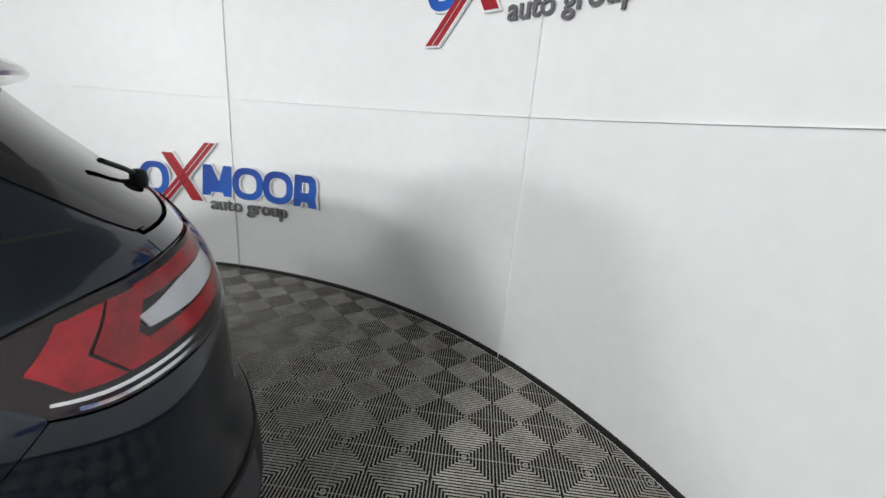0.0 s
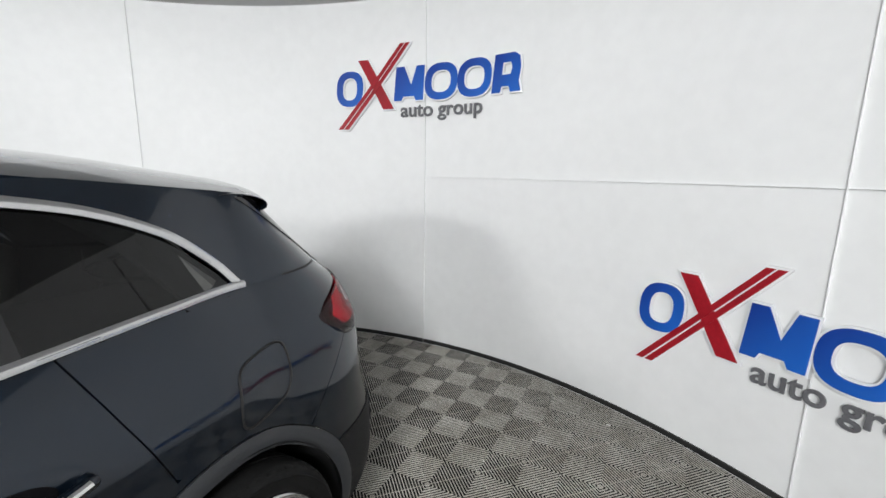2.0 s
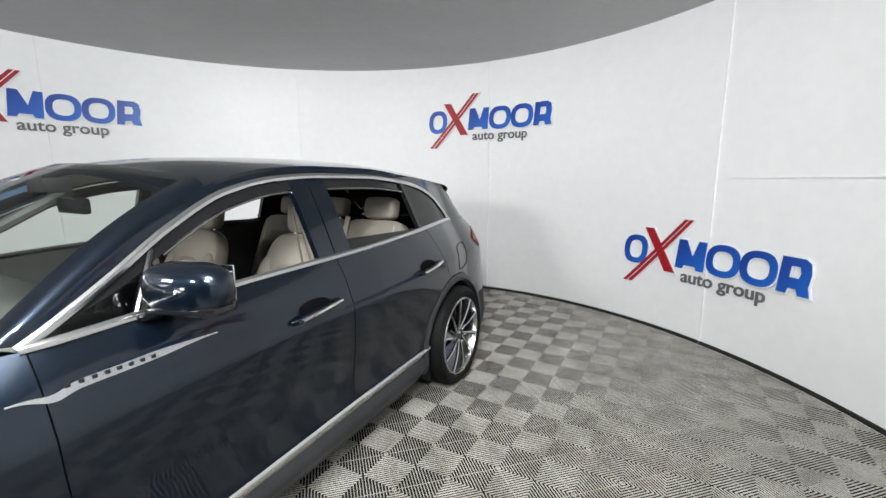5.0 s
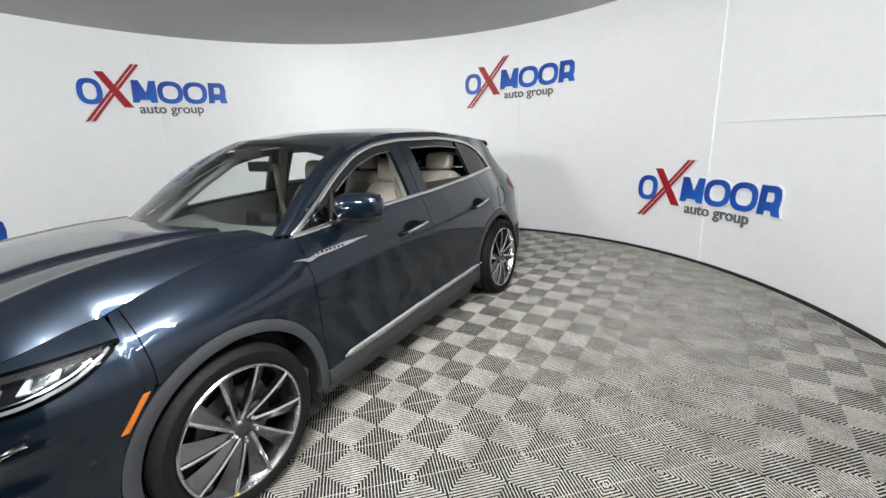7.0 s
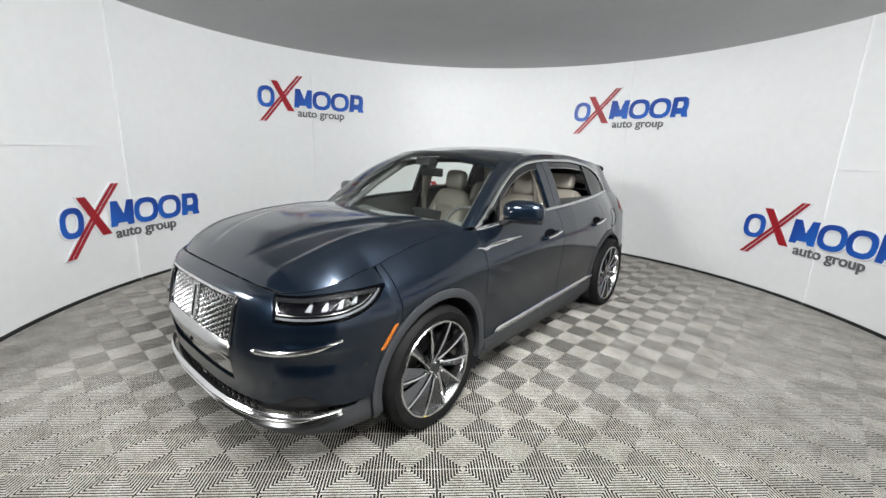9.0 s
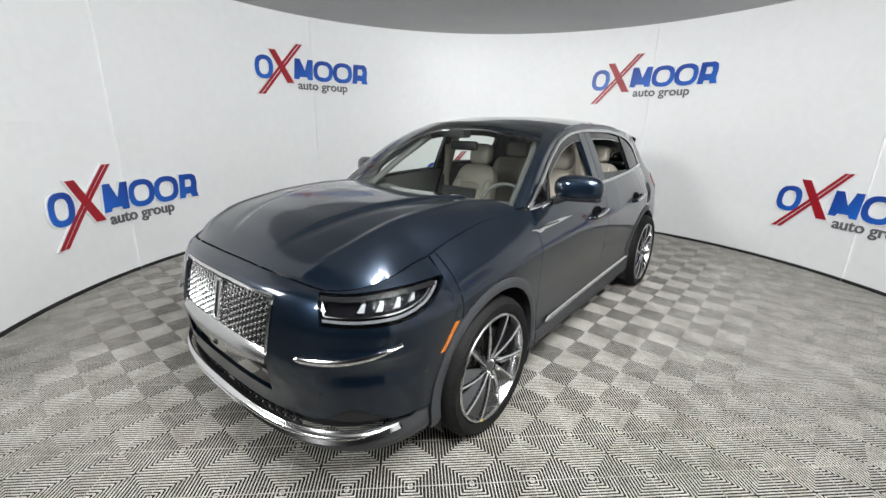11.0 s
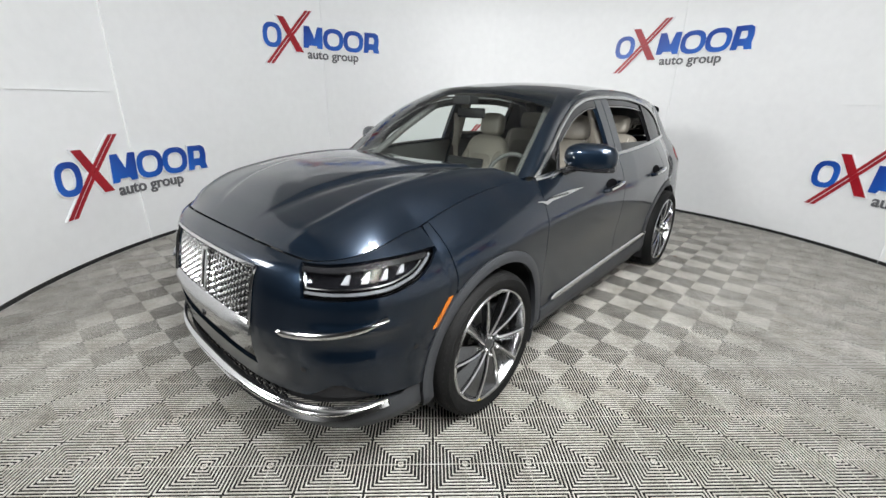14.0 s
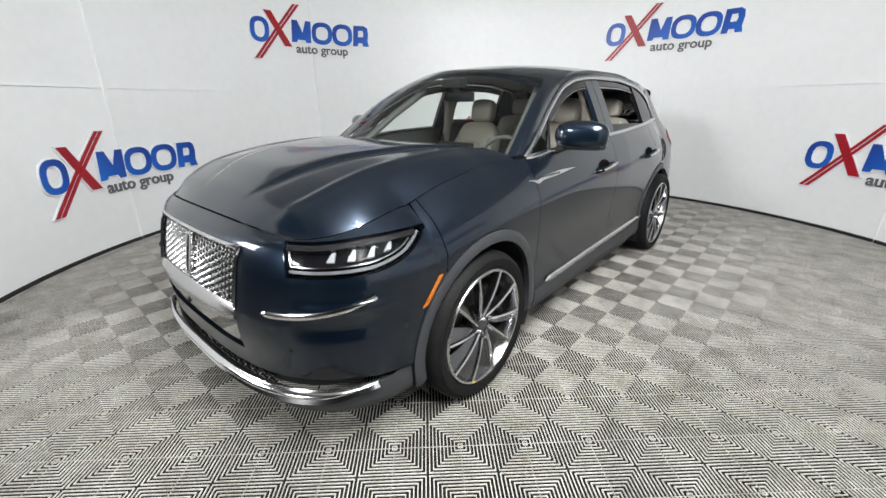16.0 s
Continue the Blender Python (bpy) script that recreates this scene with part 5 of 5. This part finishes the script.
for mirror, who in BOTH:
    sg = -1 if mirror else 1
    for y0, y1 in ((-0.92, 0.20), (0.24, 1.16)):
        bm = sheet(lambda u, v, y0=y0, y1=y1: skin(lerp(y0, y1, u), lerp(0.42, belt(lerp(y0, y1, u)) - 0.004, v)) - Vector((0.085 - 0.03 * v, 0, 0)), 20, 10, 0.0, mirror)
        part("door_card", bm, M_TRIM, car, "dark inner door trim")
    bm = bmesh.new()
    tube(bm, [(sg * 0.735, 0.20, 1.15), (sg * 0.655, 0.195, 1.40), (sg * 0.600, 0.19, 1.55)], 0.036, 10)
    part("pillar_trim", bm, M_LEATD, car, "pale inner pillar trim")
    bm = bmesh.new()
    tube(bm, [(sg * 0.70, 0.20, 0.75), (sg * 0.685, 0.15, 1.1), (sg * 0.655, 0.12, 1.45)], 0.024, 6, 0.2)
    part("seat_belt", bm, M_LEATD, car, "taupe seat belt")
    bm = bmesh.new()
    tube(bm, [(sg * 0.68, -0.90, 1.12), (sg * 0.605, -0.58, 1.35), (sg * 0.52, -0.30, 1.53)], 0.028, 8)
    part("pillar_trim", bm, M_TRIM, car, "dark inner pillar trim")
    bm = bmesh.new()
    tube(bm, [(sg * 0.70, 1.55, 1.26), (sg * 0.62, 1.42, 1.45), (sg * 0.58, 1.30, 1.55)], 0.055, 8)
    part("pillar_trim", bm, M_TRIM, car, "dark inner rear pillar trim")
bm = bmesh.new()
box(bm, 0, -0.49, 1.475, 0.24, 0.035, 0.07, 0.014)
part("inner_mirror", bm, M_BLACK, car, "dark inside mirror")
bm = bmesh.new()
box(bm, 0, -0.56, 1.565, 0.16, 0.10, 0.06, 0.015)
part("sensor_pod", bm, M_MATT, car, "black sensor housing behind the windscreen")
for sg in (1, -1):
    bm = bmesh.new()
    tube(bm, [(sg * 0.62 - 0.05, -1.045, 1.158), (sg * 0.30, -1.150, 1.166), (sg * 0.02 - 0.05, -1.195, 1.172)], 0.009, 8)
    box(bm, sg * 0.62 - 0.05, -1.06, 1.150, 0.05, 0.05, 0.03, 0.008)
    part("wiper", bm, M_MATT, car, "black windscreen wiper")

# ---------------------------------------------------------------- small litter on the floor
M_CHIP = mat("paper_white", (0.8, 0.8, 0.78), 0.8, vary=0.15, scale=60)
M_LEAF = mat("dry_leaf", (0.20, 0.085, 0.03), 0.8, vary=0.4, scale=50, bump=0.3, bump_scale=300)


def scrap(name, x, y, size, material, label, category, turn):
    """A curled flake lying on the ribs."""
    bm = bmesh.new()

    def fn(u, v):
        w = size * (0.35 + 0.65 * math.sin(math.pi * min(1, max(0, 0.08 + 0.84 * u))))
        px, py = (u - 0.5) * 2 * size, (v - 0.5) * w
        c, s_ = math.cos(turn), math.sin(turn)
        return (x + c * px - s_ * py, y + s_ * px + c * py, 0.0022 + 0.10 * size * (2 * v - 1) ** 2 + 0.05 * size * math.sin(5 * u + turn))
    sheet(fn, 8, 5, 0.0012, bm=bm, back=True)
    return tagged(part(name, bm, material, None), label, category)


for x, y, size, turn in ((1.825, 3.50, 0.014, 0.4), (1.41, 3.12, 0.009, 1.9), (1.20, 2.80, 0.007, 2.6)):
    scrap("paper_scrap", x, y, size, M_CHIP, "tiny white paper flake lying on the ribbed tiles", "litter", turn)
scrap("dry_leaf", 1.045, 1.865, 0.022, M_LEAF, "small curled brown leaf scrap on the ribbed tiles", "litter", 0.8)
for x, y, turn in ((1.65, 2.01, 0.3), (1.93, 2.34, 1.2), (-0.92, -2.38, 0.1)):
    scrap("rubber_crumb", x, y, 0.012, M_BASE, "small dark rubber crumb on the ribbed tiles", "litter", turn)

# ---------------------------------------------------------------- floor of ribbed tiles
TP, T_ANGLE, T_X, T_Y = 0.2915, 43.773, 1.5251, -1.4289   # tile size, its turn, one tile corner
# sheet under the ribs, its black standing in for shade in the gaps
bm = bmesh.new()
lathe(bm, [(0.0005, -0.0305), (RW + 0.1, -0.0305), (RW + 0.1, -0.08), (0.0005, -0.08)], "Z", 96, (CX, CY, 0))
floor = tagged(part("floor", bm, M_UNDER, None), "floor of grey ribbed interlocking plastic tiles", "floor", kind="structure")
H2, RIBS, RIB_H = TP / 2 - 0.0006, 9, 0.0050


def tile_geometry():
    """Border bars and, in each quarter, ribs at right angles to the edge, cut along the diagonals."""
    verts, faces = [], []

    def prism4(pts, lo=-RIB_H, hi=0.0):
        n = len(verts)
        verts.extend([(x, y, hi) for x, y in pts] + [(x, y, lo) for x, y in pts])
        faces.append(tuple(range(n, n + 4)))
        for k in range(4):
            j = (k + 1) % 4
            faces.append((n + k, n + 4 + k, n + 4 + j, n + j))
    rot = [(1, 0, 0, 1), (0, -1, 1, 0), (-1, 0, 0, -1), (0, 1, -1, 0)]
    b, pitch = 0.0008, (H2 - 0.0008) / RIBS
    for c, s1, s2, d in rot:
        def put(pts, hi=0.0):
            prism4([(c * x + s1 * y, s2 * x + d * y) for x, y in pts], -RIB_H, hi)
        put([(-H2, -H2), (H2, -H2), (H2 - b, -H2 + b), (-H2 + b, -H2 + b)], -0.0036)
        for k in range(RIBS):
            for sg in (-1, 1):
                x0, x1 = (k + 0.37) * pitch, (k + 0.63) * pitch
                if sg > 0:
                    put([(x0, -H2 + b), (x1, -H2 + b), (x1, -x1), (x0, -x0)])
                else:
                    put([(-x1, -H2 + b), (-x0, -H2 + b), (-x0, -x0), (-x1, -x1)])
    return verts, faces


t_verts, t_faces = tile_geometry()
tile_mesh = bpy.data.meshes.new("floor_tile")
tile_mesh.from_pydata(t_verts, [], t_faces)
tile_mesh.materials.append(M_TILE)
cells = []
ca, sa = math.cos(radians(T_ANGLE)), math.sin(radians(T_ANGLE))
for i in range(-30, 31):
    for j in range(-30, 31):
        u, v = (i + 0.5) * TP, (j + 0.5) * TP
        x, y = T_X + ca * u - sa * v, T_Y + sa * u + ca * v
        r = math.hypot(x - CX, y - CY)
        if r < RW + 0.2:
            cells.append((x, y, r))
whole = [c for c in cells if c[2] < RW - TP * 0.72]
rest = [c for c in cells if c[2] >= RW - TP * 0.72]
# the stretch of floor on the driver's side and ahead of the car carries single tiles
whole.sort(key=lambda c: math.hypot(c[0] - 1.6, c[1] + 0.6))
rest += whole[300:]
for x, y, r in whole[:300]:
    ob = new("floor_tile", tile_mesh)
    ob.matrix_world = pose(x, y, 0, 0, 0, T_ANGLE)
    ob.parent = floor
tv, tf = np.array(t_verts), t_faces
all_v, all_f = [], []
for x, y, r in rest:
    px, py = x + ca * tv[:, 0] - sa * tv[:, 1], y + sa * tv[:, 0] + ca * tv[:, 1]
    if r < RW - TP * 0.72:
        n = len(all_v)
        all_v.extend(zip(px, py, tv[:, 2]))
        all_f.extend(tuple(n + k for k in f) for f in tf)
    else:
        for k in range(0, len(tv), 8):
            if np.hypot(px[k:k + 8] - CX, py[k:k + 8] - CY).max() < RW + 0.095:
                n = len(all_v)
                all_v.extend(zip(px[k:k + 8], py[k:k + 8], tv[k:k + 8, 2]))
                all_f.extend([(n, n + 1, n + 2, n + 3)] + [(n + a, n + 4 + a, n + 4 + (a + 1) % 4, n + (a + 1) % 4) for a in range(4)])
ob = mesh_ob("floor_tiles", all_v, all_f, M_TILE, floor, smooth=False)
tagged(ob, "further grey ribbed tiles", kind="stuff")
